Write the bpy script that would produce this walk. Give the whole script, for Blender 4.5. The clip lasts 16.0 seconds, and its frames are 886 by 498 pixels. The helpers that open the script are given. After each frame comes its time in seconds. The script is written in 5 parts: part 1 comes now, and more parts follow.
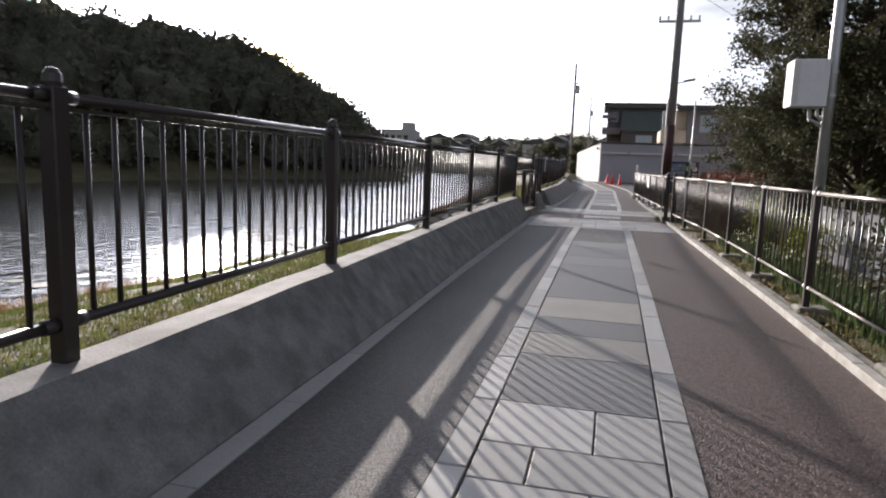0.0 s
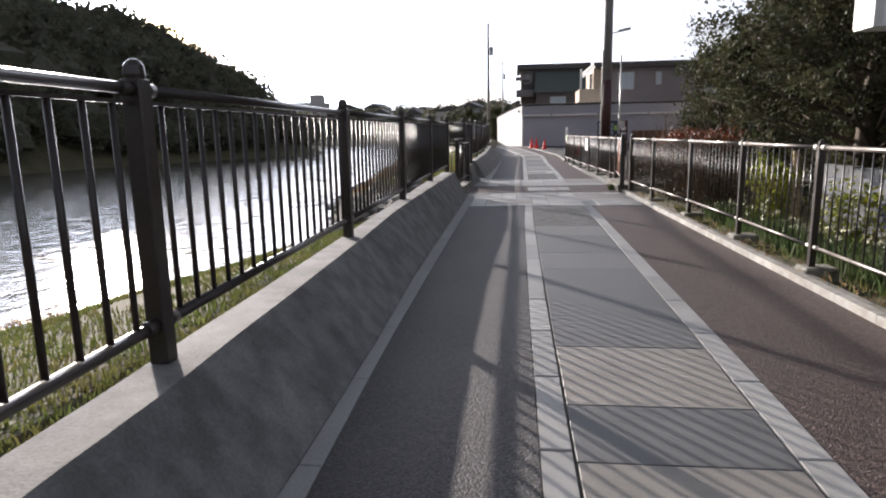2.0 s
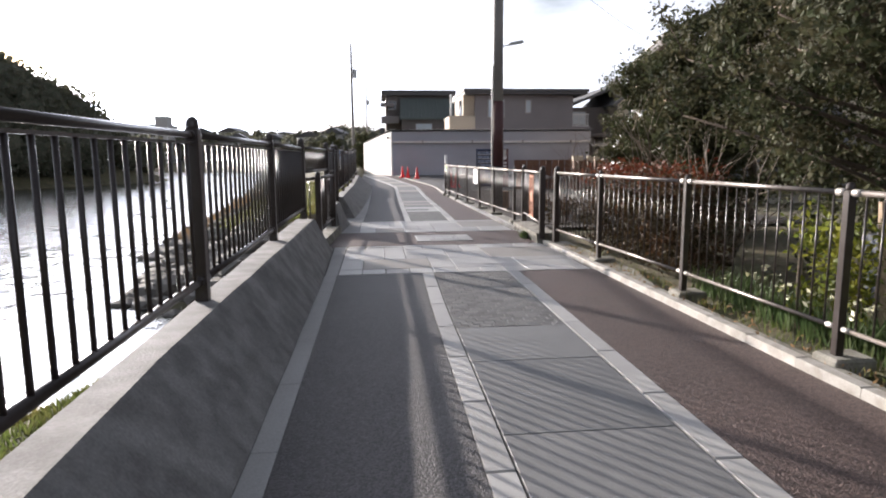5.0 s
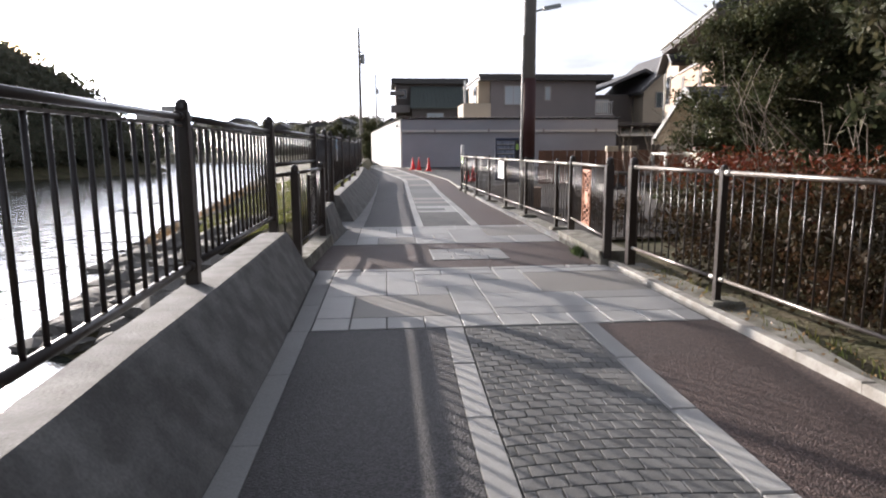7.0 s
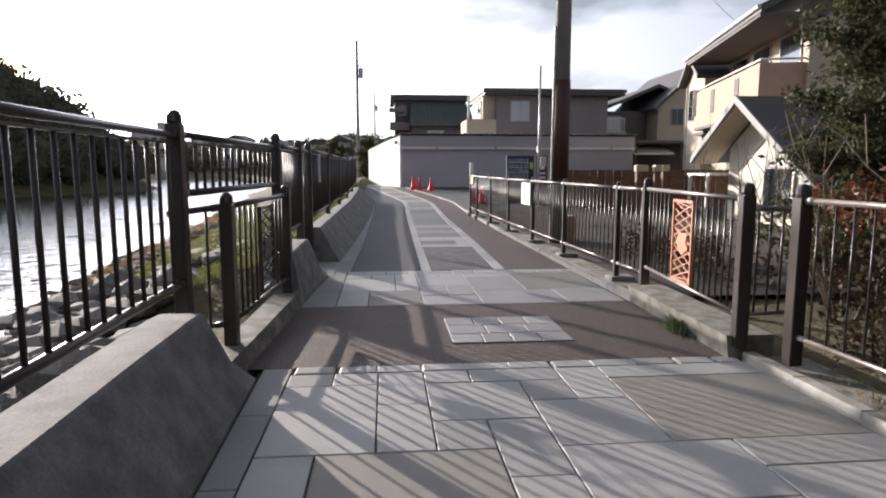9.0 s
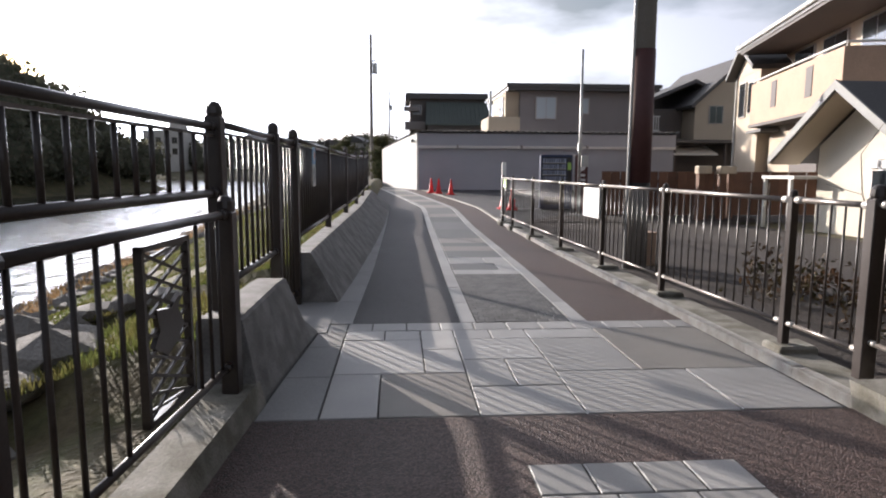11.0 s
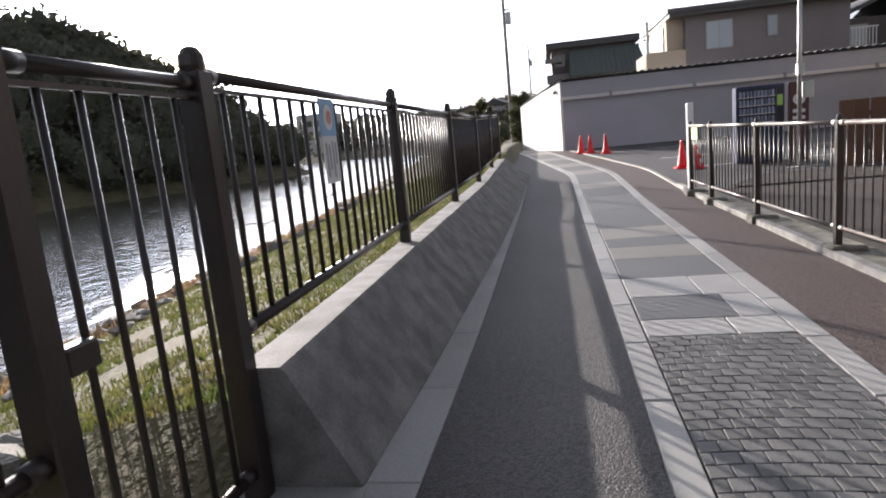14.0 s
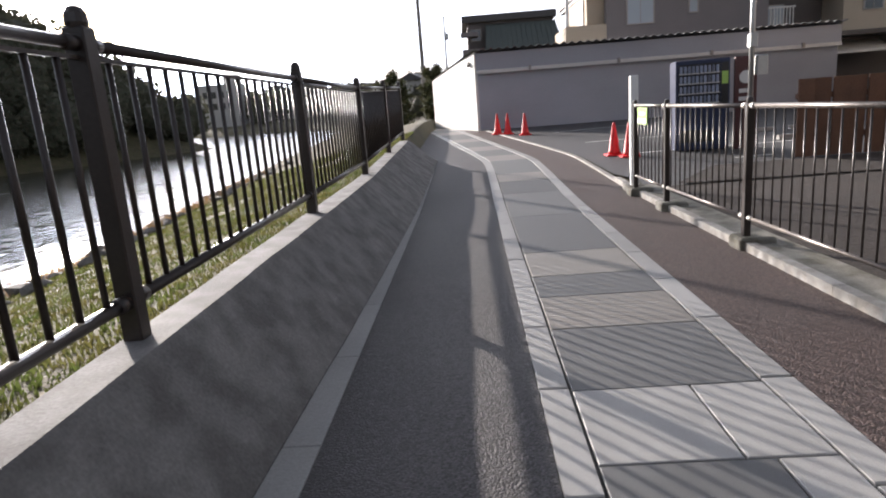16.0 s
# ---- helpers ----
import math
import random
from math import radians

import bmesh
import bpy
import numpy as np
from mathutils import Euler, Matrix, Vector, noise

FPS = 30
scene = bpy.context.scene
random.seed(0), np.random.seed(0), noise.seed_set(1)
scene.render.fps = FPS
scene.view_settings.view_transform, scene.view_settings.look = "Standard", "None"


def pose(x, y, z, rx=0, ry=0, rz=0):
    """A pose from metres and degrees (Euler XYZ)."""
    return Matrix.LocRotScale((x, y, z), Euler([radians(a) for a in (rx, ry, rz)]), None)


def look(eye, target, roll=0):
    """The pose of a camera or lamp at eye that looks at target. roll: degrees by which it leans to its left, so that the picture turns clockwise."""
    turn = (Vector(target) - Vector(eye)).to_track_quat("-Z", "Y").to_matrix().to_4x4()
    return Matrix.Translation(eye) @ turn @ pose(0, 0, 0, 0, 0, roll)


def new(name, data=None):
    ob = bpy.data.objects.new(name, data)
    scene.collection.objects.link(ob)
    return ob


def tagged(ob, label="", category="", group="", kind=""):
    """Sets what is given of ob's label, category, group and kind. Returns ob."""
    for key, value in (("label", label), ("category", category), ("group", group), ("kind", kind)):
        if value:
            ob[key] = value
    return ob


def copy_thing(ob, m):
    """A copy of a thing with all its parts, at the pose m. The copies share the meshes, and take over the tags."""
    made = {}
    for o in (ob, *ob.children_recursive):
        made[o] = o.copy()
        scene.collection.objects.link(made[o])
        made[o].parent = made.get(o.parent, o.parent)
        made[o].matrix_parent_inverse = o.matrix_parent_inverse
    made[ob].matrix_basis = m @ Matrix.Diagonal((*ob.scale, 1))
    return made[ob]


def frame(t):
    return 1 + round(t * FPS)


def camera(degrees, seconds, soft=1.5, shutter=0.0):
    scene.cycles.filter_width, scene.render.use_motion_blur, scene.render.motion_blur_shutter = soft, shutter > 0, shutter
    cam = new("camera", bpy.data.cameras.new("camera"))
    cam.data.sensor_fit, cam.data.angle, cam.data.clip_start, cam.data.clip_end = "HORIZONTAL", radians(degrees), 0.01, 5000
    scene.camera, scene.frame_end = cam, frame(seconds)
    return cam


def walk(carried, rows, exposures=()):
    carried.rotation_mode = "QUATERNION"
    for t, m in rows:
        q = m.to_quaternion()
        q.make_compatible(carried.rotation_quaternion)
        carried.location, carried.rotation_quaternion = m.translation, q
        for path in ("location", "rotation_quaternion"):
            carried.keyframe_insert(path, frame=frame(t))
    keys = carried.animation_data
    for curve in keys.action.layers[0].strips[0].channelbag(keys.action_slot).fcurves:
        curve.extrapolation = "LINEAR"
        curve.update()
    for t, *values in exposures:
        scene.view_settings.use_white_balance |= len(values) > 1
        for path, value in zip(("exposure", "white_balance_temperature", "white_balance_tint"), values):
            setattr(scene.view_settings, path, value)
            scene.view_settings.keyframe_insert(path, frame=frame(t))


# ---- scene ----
cam = camera(70.9, 16.0, soft=2.0)
METRES, EYE, TILT, LEAN, TURN = 24.4, 1.46, 0.8, 0.0, 13.9
ROWS = [
    (0.0, 0.0, 0.0, 0.0, 0.31, -8.7, -2.02),
    (0.5, -0.0022, 0.0289, -0.0007, -1.87, -7.8, -0.19),
    (1.0, -0.0058, 0.0598, -0.0016, -0.29, -9.06, 1.81),
    (1.5, -0.0037, 0.0895, -0.0023, -2.99, -10.67, 3.16),
    (2.0, -0.0049, 0.1179, -0.0006, -7.62, -11.32, 0.97),
    (2.5, -0.001, 0.1468, -0.0007, -13.67, -9.02, 0.9),
    (3.0, -0.0006, 0.1762, -0.0005, -17.27, -8.78, -0.39),
    (3.5, 0.0068, 0.2058, -0.0012, -19.92, -10.81, -0.5),
    (4.0, 0.0102, 0.2357, -0.0008, -19.82, -10.44, -0.21),
    (4.5, 0.0191, 0.2664, -0.0009, -19.07, -9.97, 0.6),
    (5.0, 0.0253, 0.2981, -0.0008, -19.97, -9.03, 0.14),
    (7.5, 0.0709, 0.454, -0.0049, -18.92, -9.92, 0.03),
    (8.0, 0.0796, 0.4849, -0.0054, -19.34, -8.43, 0.08),
    (8.5, 0.0857, 0.5177, -0.0056, -19.56, -9.52, 0.23),
    (9.0, 0.0945, 0.5493, -0.0057, -19.15, -8.16, -0.28),
    (9.5, 0.0992, 0.5816, -0.0056, -17.66, -7.6, -1.13),
    (12.0, 0.1388, 0.7374, -0.0103, -17.9, -9.59, -0.06),
    (12.5, 0.1482, 0.7671, -0.0107, -13.27, -11.29, 2.57),
    (13.0, 0.1571, 0.7967, -0.0107, -10.16, -12.02, 4.38),
    (13.5, 0.1678, 0.8252, -0.0109, -8.24, -10.09, 4.69),
    (14.0, 0.1748, 0.8532, -0.0119, -4.77, -10.87, 5.38),
    (14.5, 0.1869, 0.88, -0.0124, -7.71, -12.21, 4.62),
    (15.0, 0.1941, 0.9084, -0.0122, -13.06, -12.17, 2.71),
    (15.5, 0.204, 0.9392, -0.0134, -12.45, -11.98, 3.61),
    (16.0, 0.2104, 0.9697, -0.0141, -12.19, -13.64, 4.16),
]
walk(cam, [(t, pose(0, 0, EYE, TILT, LEAN, TURN) @ pose(METRES * x, METRES * y, METRES * z, 90 + pitch, roll, yaw)) for t, x, y, z, yaw, pitch, roll in ROWS],
     exposures=[(0.0, 0.6, 6280, 15), (1.5, 0.64, 6280, 15), (3.0, 0.97, 6280, 15), (4.5, 1.12, 6280, 15), (7.5, 0.87, 6280, 15), (9.5, 0.72, 6280, 15), (12.0, 0.77, 6280, 15), (14.0, 0.97, 6280, 15), (16.0, 0.85, 6280, 15)])

# ---------------------------------------------------------------- light
SUN_AZ, SUN_EL = -35.0, 14.1
world = bpy.data.worlds.new("sky")
scene.world = world
world.use_nodes = True
wn, wl = world.node_tree.nodes, world.node_tree.links
sky = wn.new("ShaderNodeTexSky")
sky.sky_type, sky.sun_disc = "NISHITA", False
sky.sun_elevation, sky.sun_rotation = radians(SUN_EL), radians(SUN_AZ)
sky.air_density, sky.dust_density, sky.ozone_density = 1.0, 4.0, 1.3
# thin broken cloud over the sky
wtc = wn.new("ShaderNodeTexCoord")
wmap = wn.new("ShaderNodeMapping")
wmap.inputs["Scale"].default_value = (1.6, 1.6, 5.0)
wl.new(wtc.outputs["Generated"], wmap.inputs["Vector"])
wnoise = wn.new("ShaderNodeTexNoise")
wnoise.inputs["Scale"].default_value, wnoise.inputs["Detail"].default_value = 2.2, 6.0
wl.new(wmap.outputs["Vector"], wnoise.inputs["Vector"])
wramp = wn.new("ShaderNodeValToRGB")
wramp.color_ramp.elements[0].position, wramp.color_ramp.elements[1].position = 0.33, 0.53
wl.new(wnoise.outputs["Fac"], wramp.inputs["Fac"])
wmix = wn.new("ShaderNodeMix")
wmix.data_type = "RGBA"
wl.new(wramp.outputs["Color"], wmix.inputs["Factor"])
wl.new(sky.outputs["Color"], wmix.inputs["A"])
wbw = wn.new("ShaderNodeRGBToBW")
wl.new(sky.outputs["Color"], wbw.inputs["Color"])
wcl = wn.new("ShaderNodeVectorMath")
wcl.operation = "SCALE"
wcl.inputs[0].default_value = (2.15, 2.27, 2.5)
wl.new(wbw.outputs["Val"], wcl.inputs["Scale"])
wl.new(wcl.outputs["Vector"], wmix.inputs["B"])
wbg = wn["Background"]
wbg.inputs["Strength"].default_value = 0.08
wl.new(wmix.outputs["Result"], wbg.inputs["Color"])

sun_data = bpy.data.lights.new("sun", "SUN")
sun_data.energy, sun_data.angle, sun_data.color = 5.0, radians(0.53), (1.0, 0.90, 0.77)
sun_ob = new("sun", sun_data)
sa, se = radians(SUN_AZ), radians(SUN_EL)
sun_dir = Vector((math.sin(sa) * math.cos(se), math.cos(sa) * math.cos(se), math.sin(se)))
sun_ob.matrix_world = look(sun_dir * 300, (0, 0, 0))


# ---------------------------------------------------------------- materials
def mat(name, base, rough=0.8, metal=0.0, var=0.25, scale=6.0, fine=80.0, bump=0.15, bump_scale=None, tint=None, spec=0.5,
        per_piece=0.0, stain=0.0, stain_scale=0.7, depth=0.01):
    """A surface with variation at two scales, optional stains, a colour shift from piece to piece, and fine relief."""
    m = bpy.data.materials.new(name)
    m.use_nodes = True
    n, l = m.node_tree.nodes, m.node_tree.links
    b = n["Principled BSDF"]
    tc = n.new("ShaderNodeTexCoord")
    geo = n.new("ShaderNodeNewGeometry")
    big = n.new("ShaderNodeTexNoise")
    big.inputs["Scale"].default_value, big.inputs["Detail"].default_value = scale, 4
    small = n.new("ShaderNodeTexNoise")
    small.inputs["Scale"].default_value, small.inputs["Detail"].default_value = fine, 3
    for q in (big, small):
        l.new(geo.outputs["Position"], q.inputs["Vector"])
    add = n.new("ShaderNodeMath")
    add.operation = "ADD"
    l.new(big.outputs["Fac"], add.inputs[0])
    l.new(small.outputs["Fac"], add.inputs[1])
    rng = n.new("ShaderNodeMapRange")
    rng.inputs["From Min"].default_value, rng.inputs["From Max"].default_value = 0.65, 1.35
    rng.inputs["To Min"].default_value, rng.inputs["To Max"].default_value = 1 - var, 1 + var
    l.new(add.outputs[0], rng.inputs["Value"])
    value = rng.outputs["Result"]
    if per_piece:
        info = n.new("ShaderNodeObjectInfo")
        r2 = n.new("ShaderNodeMapRange")
        r2.inputs["To Min"].default_value, r2.inputs["To Max"].default_value = 1 - per_piece, 1 + per_piece
        l.new(info.outputs["Random"], r2.inputs["Value"])
        mul = n.new("ShaderNodeMath")
        mul.operation = "MULTIPLY"
        l.new(value, mul.inputs[0])
        l.new(r2.outputs["Result"], mul.inputs[1])
        value = mul.outputs[0]
    colour = n.new("ShaderNodeVectorMath")
    colour.operation = "SCALE"
    if tint:
        mx = n.new("ShaderNodeMix")
        mx.data_type = "RGBA"
        mx.inputs["A"].default_value, mx.inputs["B"].default_value = (*base, 1), (*tint, 1)
        t2 = n.new("ShaderNodeTexNoise")
        t2.inputs["Scale"].default_value, t2.inputs["Detail"].default_value = scale * 2.3, 5
        l.new(geo.outputs["Position"], t2.inputs["Vector"])
        tr = n.new("ShaderNodeMapRange")
        tr.inputs["From Min"].default_value, tr.inputs["From Max"].default_value = 0.4, 0.62
        l.new(t2.outputs["Fac"], tr.inputs["Value"])
        l.new(tr.outputs["Result"], mx.inputs["Factor"])
        l.new(mx.outputs["Result"], colour.inputs[0])
    else:
        colour.inputs[0].default_value = base
    l.new(value, colour.inputs["Scale"])
    out = colour.outputs["Vector"]
    if stain:
        sm = n.new("ShaderNodeMapping")
        sm.inputs["Scale"].default_value = (stain_scale * 0.25, stain_scale * 3, stain_scale * 0.6)
        l.new(geo.outputs["Position"], sm.inputs["Vector"])
        sn = n.new("ShaderNodeTexNoise")
        sn.inputs["Scale"].default_value, sn.inputs["Detail"].default_value = 1.0, 6
        l.new(sm.outputs["Vector"], sn.inputs["Vector"])
        sr = n.new("ShaderNodeMapRange")
        sr.inputs["From Min"].default_value, sr.inputs["From Max"].default_value = 0.48, 0.68
        sr.inputs["To Min"].default_value, sr.inputs["To Max"].default_value = 1.0, 1.0 - stain
        l.new(sn.outputs["Fac"], sr.inputs["Value"])
        sc = n.new("ShaderNodeVectorMath")
        sc.operation = "SCALE"
        l.new(out, sc.inputs[0])
        l.new(sr.outputs["Result"], sc.inputs["Scale"])
        out = sc.outputs["Vector"]
    l.new(out, b.inputs["Base Color"])
    rr = n.new("ShaderNodeMapRange")
    rr.inputs["To Min"].default_value, rr.inputs["To Max"].default_value = max(rough - 0.12, 0.02), min(rough + 0.12, 1)
    l.new(big.outputs["Fac"], rr.inputs["Value"])
    l.new(rr.outputs["Result"], b.inputs["Roughness"])
    b.inputs["Metallic"].default_value = metal
    b.inputs["Specular IOR Level"].default_value = spec
    if bump:
        bp = n.new("ShaderNodeBump")
        bp.inputs["Strength"].default_value, bp.inputs["Distance"].default_value = bump, depth
        src = small
        if bump_scale:
            src = n.new("ShaderNodeTexNoise")
            src.inputs["Scale"].default_value, src.inputs["Detail"].default_value = bump_scale, 3
            l.new(geo.outputs["Position"], src.inputs["Vector"])
        l.new(src.outputs["Fac"], bp.inputs["Height"])
        l.new(bp.outputs["Normal"], b.inputs["Normal"])
    return m


def leaf_mat(name, base, tint, through_light=0.3, rough=0.5):
    m = mat(name, base, rough, var=0.35, scale=1.5, fine=9.0, bump=0.0, tint=tint, spec=0.2)
    n, l = m.node_tree.nodes, m.node_tree.links
    b = n["Principled BSDF"]
    src = b.inputs["Base Color"].links[0].from_socket
    tr = n.new("ShaderNodeBsdfTranslucent")
    l.new(src, tr.inputs["Color"])
    ms = n.new("ShaderNodeMixShader")
    ms.inputs["Fac"].default_value = through_light
    l.new(b.outputs["BSDF"], ms.inputs[1])
    l.new(tr.outputs["BSDF"], ms.inputs[2])
    l.new(ms.outputs["Shader"], n["Material Output"].inputs["Surface"])
    return m


def aggregate(name, base, pebble=95.0, depth=0.007, rough=0.7):
    """Open asphalt: single stones of uneven tone in a dark binder."""
    m = mat(name, base, rough, var=0.22, scale=1.1, fine=25, bump=0.0)
    n, l = m.node_tree.nodes, m.node_tree.links
    b = n["Principled BSDF"]
    src = b.inputs["Base Color"].links[0].from_socket
    geo = n.new("ShaderNodeNewGeometry")
    vo = n.new("ShaderNodeTexVoronoi")
    vo.inputs["Scale"].default_value = pebble
    l.new(geo.outputs["Position"], vo.inputs["Vector"])
    sep = n.new("ShaderNodeSeparateColor")
    l.new(vo.outputs["Color"], sep.inputs["Color"])
    mr = n.new("ShaderNodeMapRange")
    mr.inputs["To Min"].default_value, mr.inputs["To Max"].default_value = 0.35, 1.75
    l.new(sep.outputs["Red"], mr.inputs["Value"])
    sc = n.new("ShaderNodeVectorMath")
    sc.operation = "SCALE"
    l.new(src, sc.inputs[0])
    l.new(mr.outputs["Result"], sc.inputs["Scale"])
    l.new(sc.outputs["Vector"], b.inputs["Base Color"])
    inv = n.new("ShaderNodeMath")
    inv.operation = "SUBTRACT"
    inv.inputs[0].default_value = 1.0
    l.new(vo.outputs["Distance"], inv.inputs[1])
    hi = n.new("ShaderNodeMath")
    hi.operation = "MULTIPLY"
    l.new(inv.outputs[0], hi.inputs[0])
    l.new(mr.outputs["Result"], hi.inputs[1])
    bp = n.new("ShaderNodeBump")
    bp.inputs["Strength"].default_value, bp.inputs["Distance"].default_value = 0.85, depth
    l.new(hi.outputs[0], bp.inputs["Height"])
    l.new(bp.outputs["Normal"], b.inputs["Normal"])
    return m


M_ASPHALT = aggregate("asphalt_dark", (0.035, 0.0325, 0.0355), 95.0, 0.006)
M_BROWN = aggregate("asphalt_brown", (0.066, 0.043, 0.037), 95.0, 0.007)
M_GRANITE = mat("granite_light", (0.30, 0.295, 0.285), 0.62, var=0.16, scale=3, fine=170, bump=0.25, per_piece=0.18, depth=0.003)
M_GRANITE_DARK = mat("granite_dark", (0.105, 0.107, 0.108), 0.68, var=0.2, scale=3, fine=190, bump=0.25, per_piece=0.1, depth=0.003)
M_GRANITE_MID = mat("granite_beige", (0.215, 0.20, 0.182), 0.66, var=0.2, scale=3, fine=150, bump=0.4, per_piece=0.1, depth=0.004)
M_GRANITE_GREY = mat("granite_grey", (0.135, 0.136, 0.136), 0.68, var=0.2, scale=3, fine=190, bump=0.3, per_piece=0.1, depth=0.003)
M_SETT = mat("granite_sett", (0.125, 0.125, 0.123), 0.8, var=0.25, scale=5, fine=120, bump=0.35, per_piece=0.16, depth=0.004, spec=0.3)
M_BED = mat("joint_bed", (0.06, 0.058, 0.054), 0.95, var=0.3, scale=5, fine=90, bump=0.4)
M_KERB = mat("kerb_concrete", (0.36, 0.345, 0.315), 0.75, var=0.2, scale=3, fine=90, bump=0.4, per_piece=0.08, tint=(0.27, 0.25, 0.22))
M_CONC = mat("wall_concrete", (0.20, 0.196, 0.19), 0.85, var=0.28, scale=2.2, fine=60, bump=0.35, stain=0.18, stain_scale=0.8, tint=(0.13, 0.126, 0.121))
M_GUTTER = mat("gutter_concrete", (0.27, 0.267, 0.262), 0.85, var=0.18, scale=1.5, fine=80, bump=0.3, per_piece=0.06)
M_STRIP = mat("base_concrete", (0.23, 0.22, 0.19), 0.88, var=0.3, scale=2.2, fine=70, bump=0.5, tint=(0.12, 0.112, 0.085))
M_FENCE = mat("brown_painted_steel", (0.03, 0.022, 0.019), 0.34, var=0.25, scale=4, fine=60, bump=0.08)
# rails paler than the posts: the sun's highlight is put into their colour
M_FENCE_R = mat("sunlit_steel_rail", (0.20, 0.175, 0.155), 0.36, metal=0.55, var=0.3, scale=5, fine=60, bump=0.06)
M_COLLAR = mat("pale_rail_collar", (0.5, 0.47, 0.43), 0.4, metal=0.4, var=0.2, scale=8, fine=60, bump=0.05)
M_SOIL = mat("ground_soil", (0.075, 0.072, 0.03), 0.95, var=0.45, scale=1.1, fine=14, bump=0.8, bump_scale=18, tint=(0.095, 0.075, 0.04), depth=0.04)
M_GALV = mat("galvanised_steel", (0.42, 0.42, 0.41), 0.42, metal=0.75, var=0.12, scale=3, fine=40, bump=0.05)
M_POLE = mat("concrete_pole", (0.24, 0.22, 0.20), 0.8, var=0.2, scale=2, fine=60, bump=0.2)
M_WHITE = mat("white_paint", (0.78, 0.78, 0.76), 0.5, var=0.06, scale=3, fine=30, bump=0.05)
M_BOX = mat("box_enamel", (0.72, 0.72, 0.70), 0.4, var=0.07, scale=4, fine=30, bump=0.03)
M_RUST = mat("terracotta_panel", (0.44, 0.18, 0.095), 0.6, var=0.2, scale=8, fine=60, bump=0.1)
M_CONE = mat("cone_plastic", (0.78, 0.025, 0.028), 0.45, var=0.12, scale=6, fine=30, bump=0.05)
M_BARK = mat("bark", (0.11, 0.085, 0.065), 0.9, var=0.4, scale=5, fine=40, bump=0.8, depth=0.02)
M_TWIG = mat("bare_twig", (0.22, 0.18, 0.14), 0.85, var=0.3, scale=5, fine=40, bump=0.3)
M_LEAF = leaf_mat("evergreen_leaf", (0.055, 0.066, 0.031), (0.085, 0.08, 0.04), 0.28, 0.75)
M_LEAF2 = leaf_mat("conifer_leaf", (0.05, 0.06, 0.03), (0.08, 0.072, 0.04), 0.28, 0.75)
M_REDLEAF = leaf_mat("red_hedge_leaf", (0.15, 0.035, 0.018), (0.11, 0.045, 0.02), 0.3)
M_HEDGE = leaf_mat("hedge_leaf", (0.045, 0.04, 0.02), (0.075, 0.04, 0.022), 0.3, 0.6)
M_BLOCK = mat("garden_block_wall", (0.10, 0.108, 0.12), 0.85, var=0.15, scale=2, fine=50, bump=0.2, per_piece=0.1)
M_STUMP = mat("pale_bark", (0.42, 0.32, 0.22), 0.85, var=0.4, scale=8, fine=50, bump=0.5)
M_YELLOW = leaf_mat("yellow_green_leaf", (0.22, 0.22, 0.03), (0.12, 0.16, 0.03), 0.4)
M_BLADE = leaf_mat("daffodil_blade", (0.065, 0.105, 0.04), (0.10, 0.13, 0.05), 0.35)
M_GRASS = leaf_mat("bank_grass", (0.10, 0.13, 0.035), (0.155, 0.14, 0.05), 0.4)
M_DRY = leaf_mat("dry_reed", (0.32, 0.20, 0.10), (0.24, 0.17, 0.09), 0.35)
M_FLOWER = mat("white_petal", (0.75, 0.72, 0.5), 0.6, var=0.1, bump=0)
M_WOODS = leaf_mat("far_woods", (0.09, 0.10, 0.066), (0.12, 0.11, 0.078), 0.35, 0.7)
M_ROCK = mat("bank_stone", (0.16, 0.15, 0.135), 0.85, var=0.35, scale=2.5, fine=40, bump=0.7, depth=0.03)
M_PAD = mat("water_plant", (0.06, 0.055, 0.03), 0.55, var=0.4, scale=2, fine=30, bump=0.2)
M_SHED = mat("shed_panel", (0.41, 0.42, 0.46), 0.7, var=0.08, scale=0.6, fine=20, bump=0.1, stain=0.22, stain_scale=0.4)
# end wall far lighter than the panels: sunlight is put into its colour
M_SHEDEND = mat("shed_end_sunlit", (0.74, 0.73, 0.70), 0.75, var=0.08, scale=0.8, fine=30, bump=0.15)
M_SHEDROOF = mat("corrugated_roof", (0.22, 0.215, 0.21), 0.7, var=0.2, scale=1, fine=20, bump=0.15)
M_GREYHOUSE = mat("brown_grey_render", (0.21, 0.188, 0.184), 0.85, var=0.1, scale=0.8, fine=40, bump=0.2)
M_CREAM = mat("cream_render", (0.46, 0.385, 0.29), 0.85, var=0.1, scale=0.8, fine=40, bump=0.2)
M_TANTILE = mat("tan_tile_cladding", (0.42, 0.285, 0.20), 0.8, var=0.14, scale=1, fine=24, bump=0.2)
M_WHITEHOUSE = mat("offwhite_render", (0.62, 0.575, 0.48), 0.85, var=0.08, scale=1, fine=40, bump=0.15)
M_ROOF = mat("dark_roof_tile", (0.075, 0.07, 0.068), 0.6, var=0.2, scale=1.5, fine=18, bump=0.4)
M_GREENROOF = mat("green_sheet_roof", (0.085, 0.10, 0.09), 0.6, var=0.15, scale=0.6, fine=12, bump=0.15)
# dark house cladding; also stands for shade under eaves and in openings
M_DARKWALL_SHADE = mat("dark_brown_cladding_and_shade", (0.11, 0.095, 0.088), 0.75, var=0.2, scale=1, fine=20, bump=0.2)
M_TRIM = mat("pale_trim", (0.62, 0.61, 0.58), 0.6, var=0.08, bump=0.05)
M_BARGE = mat("grey_bargeboard", (0.28, 0.28, 0.265), 0.7, var=0.15, bump=0.1)
